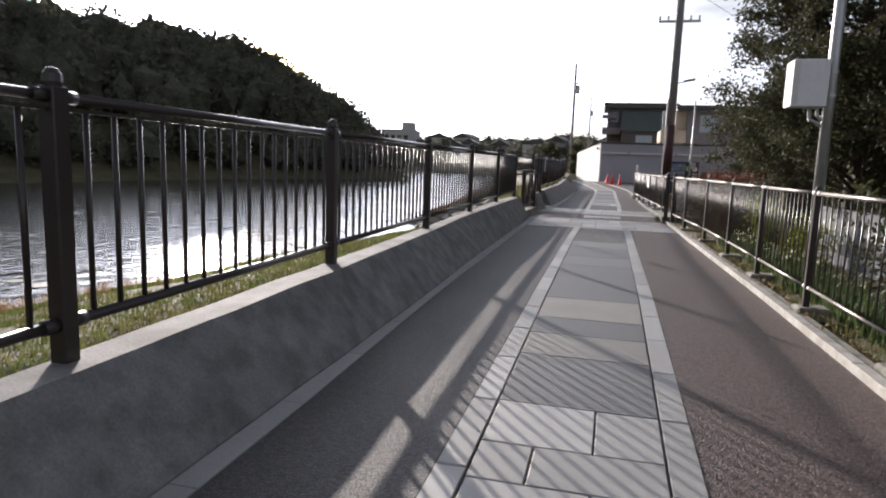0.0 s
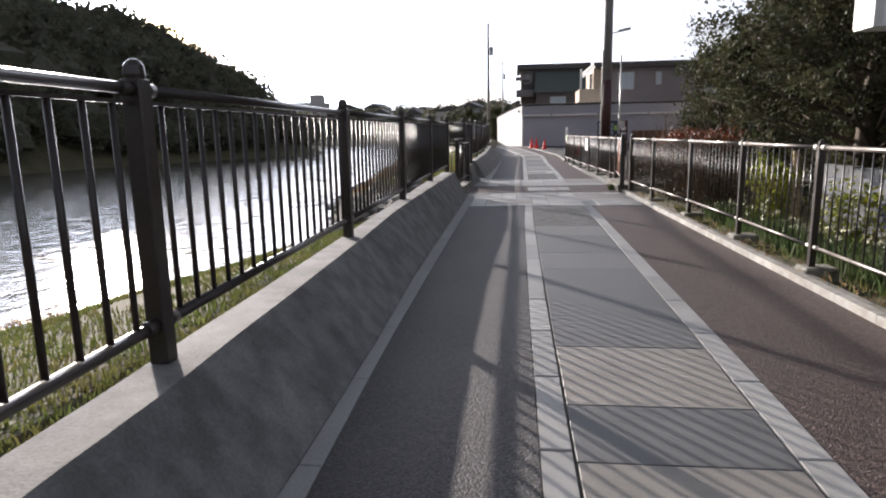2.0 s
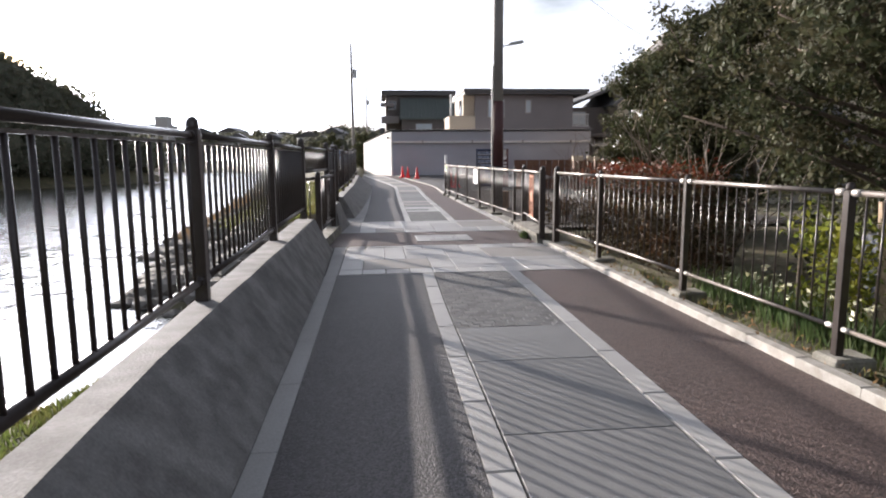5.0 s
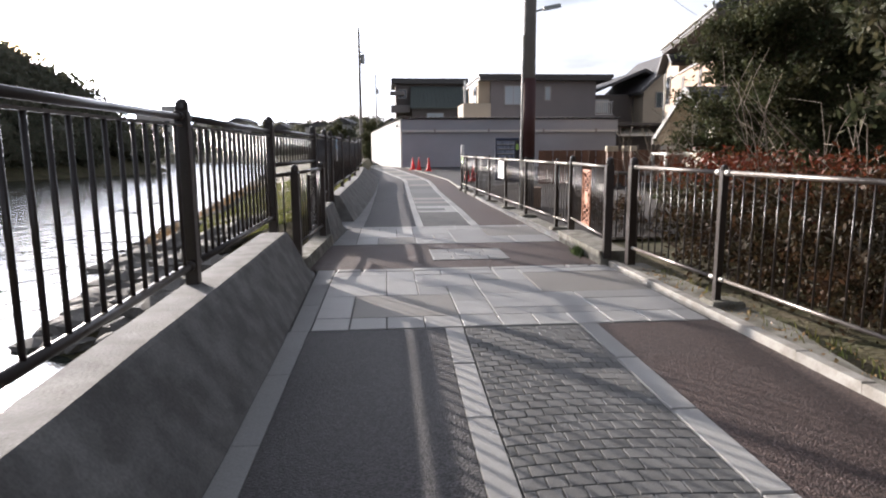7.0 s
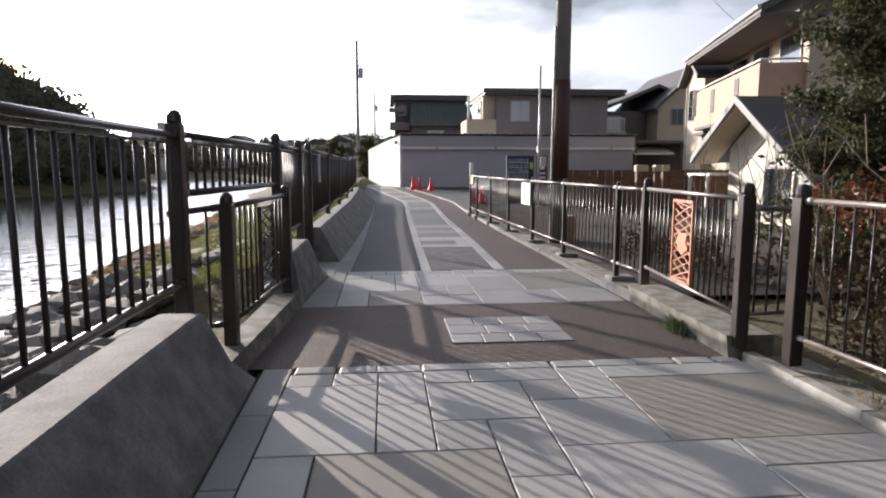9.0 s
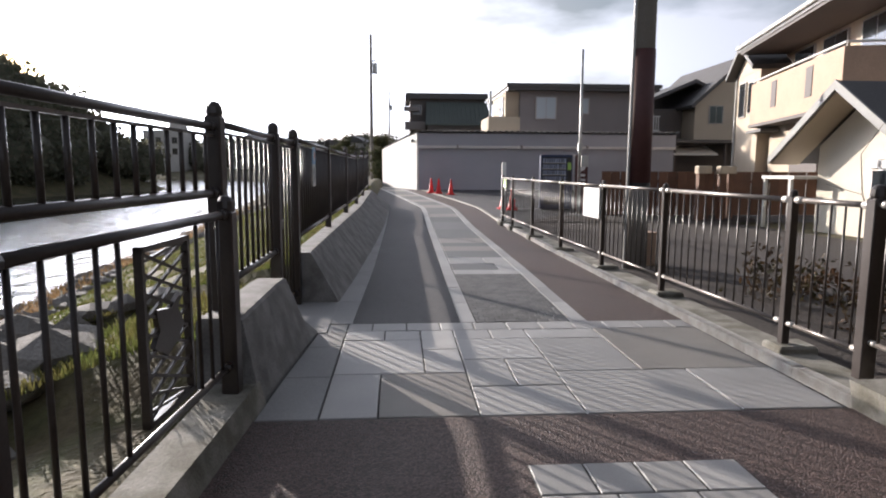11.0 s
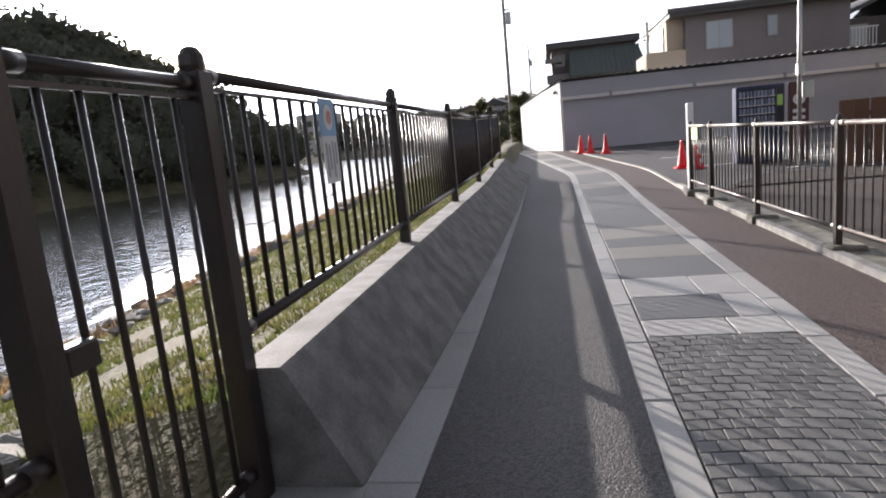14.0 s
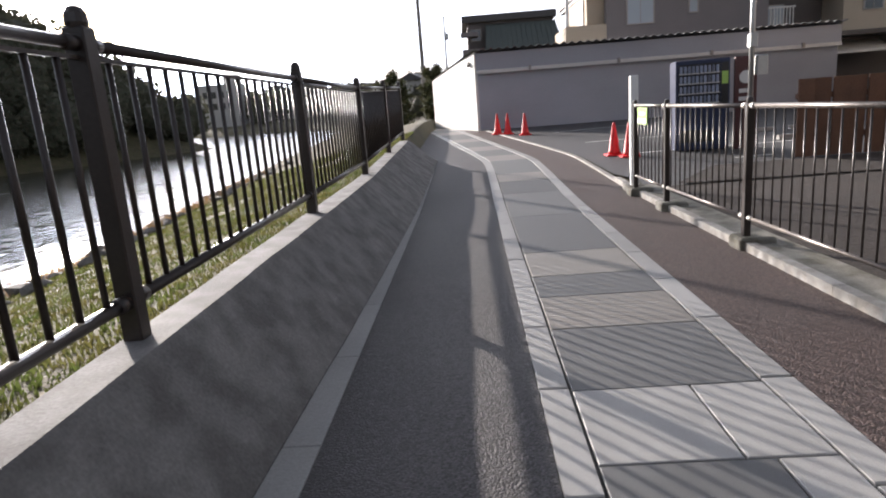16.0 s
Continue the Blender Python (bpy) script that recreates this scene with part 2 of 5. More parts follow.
M_FRAME = mat("aluminium_frame", (0.30, 0.28, 0.26), 0.45, metal=0.6, var=0.08, bump=0.0)
M_WOODFENCE = mat("brown_board", (0.13, 0.062, 0.036), 0.75, var=0.3, scale=3, fine=40, bump=0.3, per_piece=0.25)
M_BLACK = mat("black_plastic", (0.018, 0.018, 0.02), 0.4, var=0.15, bump=0.03)
M_RED = mat("dark_red_wrap", (0.085, 0.032, 0.03), 0.6, var=0.2, bump=0.05)
M_MACHINE = mat("vending_blue", (0.02, 0.03, 0.075), 0.35, var=0.1, bump=0.02)
M_CANS = mat("drinks_display", (0.24, 0.27, 0.36), 0.35, var=0.2, per_piece=0.5, bump=0.0)
M_LINE = mat("road_marking", (0.65, 0.65, 0.62), 0.7, var=0.15, bump=0.2)
M_LOT = aggregate("parking_asphalt", (0.07, 0.069, 0.07), 70.0)
# soil darkened: the shade lying over the yard is put into the colour
M_YARD_SHADE = mat("shaded_yard_soil", (0.036, 0.028, 0.023), 0.95, var=0.4, scale=1.5, fine=20, bump=0.7, bump_scale=25, depth=0.03)
M_FAR = mat("far_house_wall", (0.5, 0.48, 0.45), 0.8, var=0.1, scale=0.3, bump=0, per_piece=0.3)
M_BLUE = mat("poster_blue", (0.25, 0.42, 0.62), 0.5, var=0.1, bump=0)
M_PAPER = mat("poster_paper", (0.66, 0.66, 0.64), 0.6, var=0.06, bump=0)
M_REDINK = mat("poster_red", (0.55, 0.25, 0.22), 0.5, var=0.1, bump=0)
M_INK = mat("grey_ink", (0.3, 0.3, 0.32), 0.6, var=0.2, bump=0)
M_GREENSIGN = mat("sign_green", (0.35, 0.55, 0.12), 0.5, var=0.1, bump=0)


def glass_mat(name, colour, rough):
    m = bpy.data.materials.new(name)
    m.use_nodes = True
    b = m.node_tree.nodes["Principled BSDF"]
    b.inputs["Base Color"].default_value = (*colour, 1)
    b.inputs["Roughness"].default_value = rough
    b.inputs["Specular IOR Level"].default_value = 0.8
    return m


M_GLASS = glass_mat("window_glass", (0.03, 0.035, 0.04), 0.06)
M_GLASS_PALE = glass_mat("frosted_window", (0.35, 0.40, 0.44), 0.2)

M_WATER = bpy.data.materials.new("pond_water")
M_WATER.use_nodes = True
wb = M_WATER.node_tree.nodes["Principled BSDF"]
wb.inputs["Base Color"].default_value = (0.022, 0.027, 0.022, 1)
wb.inputs["Roughness"].default_value = 0.16
wb.inputs["IOR"].default_value = 1.4
_g = M_WATER.node_tree.nodes.new("ShaderNodeNewGeometry")
_mp = M_WATER.node_tree.nodes.new("ShaderNodeMapping")
_mp.inputs["Scale"].default_value = (1.0, 0.6, 1.0)
_n = M_WATER.node_tree.nodes.new("ShaderNodeTexNoise")
_n.inputs["Scale"].default_value, _n.inputs["Detail"].default_value = 2.4, 5
_b = M_WATER.node_tree.nodes.new("ShaderNodeBump")
_b.inputs["Strength"].default_value, _b.inputs["Distance"].default_value = 0.6, 0.10
M_WATER.node_tree.links.new(_g.outputs["Position"], _mp.inputs["Vector"])
M_WATER.node_tree.links.new(_mp.outputs["Vector"], _n.inputs["Vector"])
M_WATER.node_tree.links.new(_n.outputs["Fac"], _b.inputs["Height"])
M_WATER.node_tree.links.new(_b.outputs["Normal"], wb.inputs["Normal"])


# ---------------------------------------------------------------- building blocks
class Shape:
    """Collects solids into one mesh."""

    def __init__(self):
        self.v, self.f, self.smooth = [], [], False

    def add(self, verts, faces):
        k = len(self.v)
        self.v.extend(tuple(p) for p in verts)
        self.f.extend(tuple(i + k for i in q) for q in faces)
        return self

    def box(self, x0, x1, y0, y1, z0, z1, bevel=0.0):
        if bevel <= 0:
            vs = [(x, y, z) for z in (z0, z1) for y in (y0, y1) for x in (x0, x1)]
            return self.add(vs, [(0, 2, 3, 1), (4, 5, 7, 6), (0, 1, 5, 4), (2, 6, 7, 3), (0, 4, 6, 2), (1, 3, 7, 5)])
        c = bevel
        ring = lambda a, z: [(x0 + a, y0, z), (x1 - a, y0, z), (x1, y0 + a, z), (x1, y1 - a, z), (x1 - a, y1, z), (x0 + a, y1, z), (x0, y1 - a, z), (x0, y0 + a, z)]
        inner = [(x0 + c, y0 + c, z1), (x1 - c, y0 + c, z1), (x1 - c, y1 - c, z1), (x0 + c, y1 - c, z1)]
        vs = ring(c * 0.6, z0) + ring(c * 0.6, z1 - c) + inner
        fs = [tuple(range(7, -1, -1))]
        fs += [(i, (i + 1) % 8, (i + 1) % 8 + 8, i + 8) for i in range(8)]
        fs += [(16, 17, 18, 19), (8, 9, 17, 16), (9, 10, 17), (10, 11, 18, 17), (11, 12, 18), (12, 13, 19, 18), (13, 14, 19), (14, 15, 16, 19), (15, 8, 16)]
        return self.add(vs, fs)

    def prism(self, outline, axis, a, b):
        """An outline of two coordinates drawn out along the third axis."""
        n = len(outline)
        put = {"x": lambda p, w: (w, p[0], p[1]), "y": lambda p, w: (p[0], w, p[1]), "z": lambda p, w: (p[0], p[1], w)}[axis]
        vs = [put(p, a) for p in outline] + [put(p, b) for p in outline]
        return self.add(vs, [tuple(range(n)), tuple(range(2 * n - 1, n - 1, -1))] + [(i, i + n, (i + 1) % n + n, (i + 1) % n) for i in range(n)])

    def tube(self, p, q, r, r2=None, n=8):
        p, q = Vector(p), Vector(q)
        r2 = r if r2 is None else r2
        d = (q - p).normalized()
        u = d.orthogonal().normalized()
        w = d.cross(u)
        ring = lambda c, k: [c + (u * math.cos(6.28318 * i / n) + w * math.sin(6.28318 * i / n)) * k for i in range(n)]
        self.add(ring(p, r) + ring(q, r2), [(i, (i + 1) % n, (i + 1) % n + n, i + n) for i in range(n)] + [tuple(range(n - 1, -1, -1)), tuple(range(n, 2 * n))])
        return self

    def lathe(self, profile, n=12, cx=0.0, cy=0.0):
        """A profile of (radius, height) turned about the z axis."""
        vs = [(cx + r * math.cos(6.28318 * i / n), cy + r * math.sin(6.28318 * i / n), z) for r, z in profile for i in range(n)]
        fs = [(k * n + i, k * n + (i + 1) % n, (k + 1) * n + (i + 1) % n, (k + 1) * n + i) for k in range(len(profile) - 1) for i in range(n)]
        fs += [tuple(range(n - 1, -1, -1)), tuple(range((len(profile) - 1) * n, len(profile) * n))]
        return self.add(vs, fs)

    def mesh(self, name, material, smooth=False):
        me = bpy.data.meshes.new(name)
        me.from_pydata(self.v, [], self.f)
        me.materials.append(material)
        b = bmesh.new()
        b.from_mesh(me)
        bmesh.ops.recalc_face_normals(b, faces=b.faces)
        b.to_mesh(me)
        b.free()
        if smooth:
            me.shade_smooth()
        me.update()
        return me


def mesh_of(name, verts, faces, material, smooth=False):
    """A plain mesh straight from vertices and faces, for the large or leafy ones."""
    me = bpy.data.meshes.new(name)
    me.from_pydata(verts, [], faces)
    me.materials.append(material)
    if smooth:
        me.shade_smooth()
    me.update()
    return me


def part(name, shape, material, parent, label="", smooth=False):
    me = shape.mesh(name, material, smooth) if isinstance(shape, Shape) else shape
    ob = new(name, me)
    ob.parent = parent
    if label:
        tagged(ob, label)
    return ob


def thing(name, m, label, category, group="", kind=""):
    ob = new(name)
    ob.empty_display_size = 0.1
    ob.matrix_world = m
    return tagged(ob, label, category, group, kind)


def solid(name, shape, material, label, category, group="", kind="", smooth=False):
    me = shape.mesh(name, material, smooth) if isinstance(shape, Shape) else shape
    return tagged(new(name, me), label, category, group, kind)


def at(y, *pairs):
    return float(np.interp(y, [p[0] for p in pairs], [p[1] for p in pairs]))


# ---------------------------------------------------------------- the plan: places across the path at each y
def gz(y):
    return 0.028 * min(max(y - 33, 0), 16)


def bend(y):
    d = y - 38.4
    return -0.08 * (math.sqrt(d * d + 0.5) + d) if y > 33 else 0.0


def wall_top(y):
    return at(y, (-12, -2.08), (3, -2.17), (5, -2.18), (8, -2.23), (10.5, -2.28), (14.9, -2.2), (17.8, -2.2), (20.5, -2.04), (22.3, -2.04), (25, -2.04), (31, -2.02), (42, -2.04))


def rail_x(y):
    return at(y, (-12, -2.22), (2, -2.33), (5.3, -2.37), (8.6, -2.40), (18.05, -2.40), (20.8, -2.21), (23.55, -2.18), (30, -2.18), (42, -2.2))


def gutter_in(y):
    return at(y, (-12, -1.75), (4, -1.77), (7, -1.79), (9, -1.84), (15, -1.86), (18, -1.92), (20.5, -1.93), (22.3, -1.8), (25, -1.67), (29, -1.54), (34, -1.44), (38.5, -1.4), (42, -1.4))


def gutter_out(y):
    return at(y, (-12, -1.58), (3, -1.62), (7, -1.70), (15.5, -1.70), (18, -1.76), (22.5, -1.51), (26, -1.44), (39, -1.37), (42, -1.37))


def edge_l(y):
    return at(y, (-12, -0.74), (2.5, -0.695), (8, -0.67), (13.5, -0.61), (15.5, -0.56), (26, -0.43), (39, -0.26))


def edge_r(y):
    return at(y, (-12, 0.36), (2.8, 0.41), (4.8, 0.46), (7, 0.51), (15, 0.61), (22.6, 0.63), (26, 0.69), (35, 0.74), (45, 0.8))


def kerb_x(y):
    return at(y, (-12, 1.92), (8, 1.93), (12, 1.88), (18, 1.81), (28, 1.71), (60, 1.68))


def shore_x(y):
    return at(y, (-60, -9.3), (5, -8.6), (8, -7.9), (9.3, -7.0), (10.2, -5.4), (10.7, -3.6), (11.0, -2.9), (16.8, -2.9), (17.6, -4.4), (18.6, -5.5), (22, -6.2), (25, -7.1), (29, -8.0), (35, -8.5), (40, -9.0), (51, -10.4), (73, -14.0), (118, -20.0), (150, -32), (156, -60))


def far_shore_x(y):
    return at(y, (-60, -46), (20, -42), (60, -37), (78, -30), (90, -27), (96, -34), (112, -54), (156, -64))


def wall_h(y):
    return at(y, (2, 0.495), (5, 0.50), (8.6, 0.512), (11.7, 0.55), (14.8, 0.578), (18, 0.575), (20, 0.57), (33, 0.567))


def in_gap(y):
    return 17.95 < y < 20.55 or 22.3 < y < 23.6


# ---------------------------------------------------------------- ground, water
def ground_z(x, y):
    wx = rail_x(y) - 0.06
    if y < 156 and x < wx and y < 60:
        sx = shore_x(y)
        top = gz(y) + (0.02 if in_gap(y) else 0.44)
        if x > sx:
            s = (wx - x) / (wx - sx)
            return top + (-1.02 - top) * s ** 1.25 + 0.05 * noise.noise((x * 0.9, y * 0.9, 0)) * min(1, 4 * s)
        fx = far_shore_x(y)
        if x > fx:
            return -1.02 - min(0.25 * (sx - x), 0.25 * (x - fx), 1.2)
        return -1.02 + far_hill(x, y)
    if x < wx:
        sx, fx = shore_x(y), far_shore_x(y)
        if y < 156 and x < sx:
            if x > fx:
                return -1.02 - min(0.25 * (sx - x), 0.25 * (x - fx), 1.2)
            return -1.02 + far_hill(x, y)
        if y >= 156 and x < -20:
            return -1.02 + far_hill(x, y)
        s = min(1, (wx - x) / max(wx - sx, 1))
        return (gz(y) - 0.06) * (1 - s) - 1.02 * s + far_hill(x, y)
    if x > 2.4:
        return gz(y) - 0.03 + 0.03 * noise.noise((x * 0.5, y * 0.5, 3)) + far_hill(x, y)
    return gz(y) - 0.06 + far_hill(x, y)


def far_hill(x, y):
    """Rising ground behind the far shore and at the end of the pond."""
    up = 0.0
    fx = far_shore_x(min(y, 150))
    if x < fx:
        k = min(max((fx - x) / 24, 0), 1)
        up = k * at(y, (-60, 12), (20, 13), (84, 13.5), (96, 9), (115, 5.0), (150, 3.0), (230, 3.0))
    if y > 130:
        k = min((y - 130) / 130, 1)
        up = max(up, 7.0 * (3 * k * k - 2 * k ** 3))
    return up


xs = np.unique(np.round(np.concatenate([[-3000, -900, -300, -160], np.arange(-110, -12, 4.0), np.arange(-12, -2.6, 0.35), np.arange(-2.6, 3.2, 0.29), np.arange(3.5, 24, 1.5), np.arange(26, 90, 8), [150, 300, 900, 3000]]), 3))
ys = np.unique(np.round(np.concatenate([[-3000, -600, -150, -60, -30], np.arange(-16, 56, 0.5), np.arange(57, 170, 4.0), np.arange(175, 330, 14), [500, 1000, 3500]]), 3))
gv = [(float(x), float(y), ground_z(float(x), float(y))) for y in ys for x in xs]
nx = len(xs)
gf = [(j * nx + i, j * nx + i + 1, (j + 1) * nx + i + 1, (j + 1) * nx + i) for j in range(len(ys) - 1) for i in range(nx - 1)]
tagged(new("ground", mesh_of("ground", gv, gf, M_SOIL, True)), "earth and rough grass banks round the pond", "ground", kind="structure")

tagged(new("water", mesh_of("water", [(-70, -80, -1.0), (-2.6, -80, -1.0), (-2.6, 175, -1.0), (-70, 175, -1.0)], [(0, 1, 2, 3)], M_WATER)), "rippled pond water glittering under a low sun", "water", kind="structure")


# ---------------------------------------------------------------- path surfaces
def ribbon(name, left, right, y0, y1, z, material, label, step=0.5, skirt=0.05):
    """A strip of paving between two lines across the path."""
    n = max(int((y1 - y0) / step), 1)
    v, f = [], []
    for i in range(n + 1):
        y = y0 + (y1 - y0) * i / n
        a, b = left(y) + bend(y), right(y) + bend(y)
        for x, dz in ((a, -skirt), (a, 0), (b, 0), (b, -skirt)):
            v.append((x, y, gz(y) + z + dz))
    for i in range(n):
        for k in range(3):
            f.append((4 * i + k, 4 * i + k + 1, 4 * i + k + 5, 4 * i + k + 4))
    sh = Shape()
    sh.add(v, f)
    return solid(name, sh, material, label, "path", kind="structure")


CROSS_A, CULVERT, CROSS_B = (15.5, 18.2), (18.2, 20.3), (20.3, 22.62)
PATH_END = 62.0
ribbon("road", lambda y: gutter_out(y) - 0.03, edge_l, -12, CROSS_A[0], 0.0, M_ASPHALT, "dark asphalt lane beside the parapet")
ribbon("road", lambda y: gutter_out(y) - 0.03, edge_l, CROSS_B[1], 40.5, 0.0, M_ASPHALT, "dark asphalt lane beside the parapet")
ribbon("road", lambda y: -1.6, edge_l, 40.5, PATH_END, 0.0, M_ASPHALT, "dark asphalt lane curving round the pond")
ribbon("road", lambda y: -2.15, lambda y: 1.95, CULVERT[0], CULVERT[1], 0.004, M_BROWN, "brown-grey asphalt over the culvert")
ribbon("road", lambda y: edge_r(y) + 0.16, lambda y: kerb_x(y) + 0.02, -12, CROSS_A[0], 0.0, M_BROWN, "reddish brown asphalt lane beside the kerb")
ribbon("road", lambda y: edge_r(y) + 0.16, lambda y: kerb_x(y) + 0.02, CROSS_B[1], PATH_END, 0.0, M_BROWN, "reddish brown asphalt lane beside the kerb")
bed = ribbon("pavement", lambda y: edge_l(y) - 0.01, lambda y: edge_r(y) + 0.17, -12, PATH_END, -0.012, M_BED, "granite slab footpath with pale edging stones")
bed_a = ribbon("pavement", lambda y: gutter_in(y) + 0.0, lambda y: kerb_x(y) + 0.02, *CROSS_A, -0.008, M_BED, "pale stone slab crossing before the culvert", skirt=0.02)
bed_b = ribbon("pavement", lambda y: gutter_in(y) + 0.0, lambda y: kerb_x(y) + 0.02, *CROSS_B, -0.008, M_BED, "pale stone slab crossing after the culvert", skirt=0.02)

# parking lot in front of the shed
lot = Shape()
n = 30
v = []
for i in range(n + 1):
    y = 33.7 + (49.5 - 33.7) * i / n
    v += [(kerb_x(y) + bend(y) + (0.32 if y < 35 else 0.16), y, gz(y) + 0.012), (22, y, gz(y) + 0.012)]
lot.add(v, [(2 * i, 2 * i + 1, 2 * i + 3, 2 * i + 2) for i in range(n)])
solid("road", lot, M_LOT, "worn asphalt parking lot before the shed", "parking lot", kind="structure")


# dark sheets laid on the ground where the yard lies in shade
yard = Shape()
v = []
for i in range(16):
    y = 20.4 + (33.7 - 20.4) * i / 15
    v += [(kerb_x(y) + 0.4, y, 0.03), (9.0 - 0.05 * i, y, 0.03)]
yard.add(v, [(2 * i, 2 * i + 1, 2 * i + 3, 2 * i + 2) for i in range(15)])
solid("ground_yard", Shape().add([(2.45, 33.7, 0.055), (9.4, 33.7, 0.055), (9.4, 35.55, 0.11), (3.6, 35.3, 0.1)], [(0, 1, 2, 3)]), M_YARD_SHADE, "bare soil with its shade painted in, before the board fence", "yard", kind="structure")
solid("ground_yard", yard, M_YARD_SHADE, "bare yard soil with its shade painted in, behind the railing", "yard", kind="structure")


# ---------------------------------------------------------------- parapet walls
def parapet(y0, y1, round_end=(False, False)):
    sh = Shape()
    n = max(int((y1 - y0) / 0.25), 4)
    rings = []
    for i in range(n + 1):
        y = y0 + (y1 - y0) * i / n
        drop = 0.0
        for flag, d in ((round_end[0], y - y0), (round_end[1], y1 - y)):
            if flag and d < 0.35:
                drop = max(drop, 0.33 * (1 - math.sqrt(max(0, 1 - (1 - d / 0.35) ** 2))))
        g, t, b = gz(y), wall_top(y), gutter_in(y)
        back = rail_x(y) - 0.075
        wob = 0.008 * noise.noise((0, y * 1.3, 0))
        top = g + wall_h(y) - drop + wob
        rings.append([(b, y, g - 0.15), (b + wob, y, g + 0.02), (t + 0.02 + wob, y, top - 0.02), (t, y, top), (back + 0.015, y, top), (back, y, top - 0.02), (back - 0.025, y, g - 0.6)])
    m = len(rings[0])
    v = [p for r in rings for p in r]
    f = [(i * m + k, i * m + (k + 1) % m, (i + 1) * m + (k + 1) % m, (i + 1) * m + k) for i in range(n) for k in range(m)]
    f += [tuple(range(m - 1, -1, -1)), tuple(range(n * m, n * m + m))]
    sh.add(v, f)
    return solid("wall_parapet", sh, M_CONC, "weathered grey concrete parapet wall", "wall", kind="structure")


parapet(-12, 17.95, (False, True))
parapet(20.55, 22.3, (False, True))
parapet(23.6, 39.5, (False, True))

# low kerb under the small fence at the culvert
low = Shape()
low.add([(-2.28, 17.95, -0.1), (-2.02, 17.95, -0.1), (-1.88, 20.6, -0.1), (-2.2, 20.6, -0.1), (-2.28, 17.95, 0.15), (-2.08, 17.95, 0.15), (-1.94, 20.6, 0.15), (-2.2, 20.6, 0.15)],
        [(0, 1, 2, 3), (4, 5, 6, 7), (0, 1, 5, 4), (1, 2, 6, 5), (2, 3, 7, 6), (3, 0, 4, 7)])
solid("kerb", low, M_STRIP, "low mossy concrete kerb beside the culvert", "kerb", kind="structure")
solid("kerb", Shape().box(-2.35, -1.72, 22.28, 23.62, -0.1, 0.012), M_GUTTER, "concrete threshold at the pond gate", "threshold", kind="structure")

# raised block on the other side of the culvert
solid("kerb", Shape().add([(1.74, 18.15, -0.1), (2.1, 18.15, -0.1), (2.15, 20.3, -0.1), (1.8, 20.3, -0.1), (1.70, 18.15, 0.19), (2.1, 18.15, 0.19), (2.15, 20.3, 0.19), (1.75, 20.3, 0.19)],
      [(0, 1, 2, 3), (4, 5, 6, 7), (0, 1, 5, 4), (1, 2, 6, 5), (2, 3, 7, 6), (3, 0, 4, 7)]), M_STRIP, "mossy raised concrete block beside the culvert", "kerb", kind="structure")

# concrete strip behind the kerb
ribbon("pavement", lambda y: kerb_x(y) + 0.1, lambda y: kerb_x(y) + at(y, (14.3, 0.2), (14.8, 0.42)), -12, 18.0, 0.055, M_STRIP, "rough concrete strip under the fence", skirt=0.15)
ribbon("pavement", lambda y: kerb_x(y) + 0.1, lambda y: kerb_x(y) + 0.42, 20.3, 33.7, 0.055, M_STRIP, "rough concrete strip under the fence", skirt=0.15)


# ---------------------------------------------------------------- fences
def post_mesh(w, h, material):
    c = w * 0.5
    sh = Shape().box(-c, c, -c, c, 0, h - w * 0.9, w * 0.12)
    sh.lathe([(c * 0.92, h - w * 1.0), (c * 1.02, h - w * 0.75), (c * 0.95, h - w * 0.35), (c * 0.62, h - w * 0.1), (c * 0.15, h)], 12)
    return sh.mesh("post", material)


L_POST = post_mesh(0.088, 1.32, M_FENCE)
L_POST_2 = post_mesh(0.088, 1.38, M_FENCE)
L_TALLPOST = post_mesh(0.1, 1.9, M_FENCE)
S_POST = post_mesh(0.1, 1.2, M_FENCE)
R_POST = post_mesh(0.062, 1.26, M_FENCE)
R_GATEPOST = post_mesh(0.1, 1.3, M_FENCE)


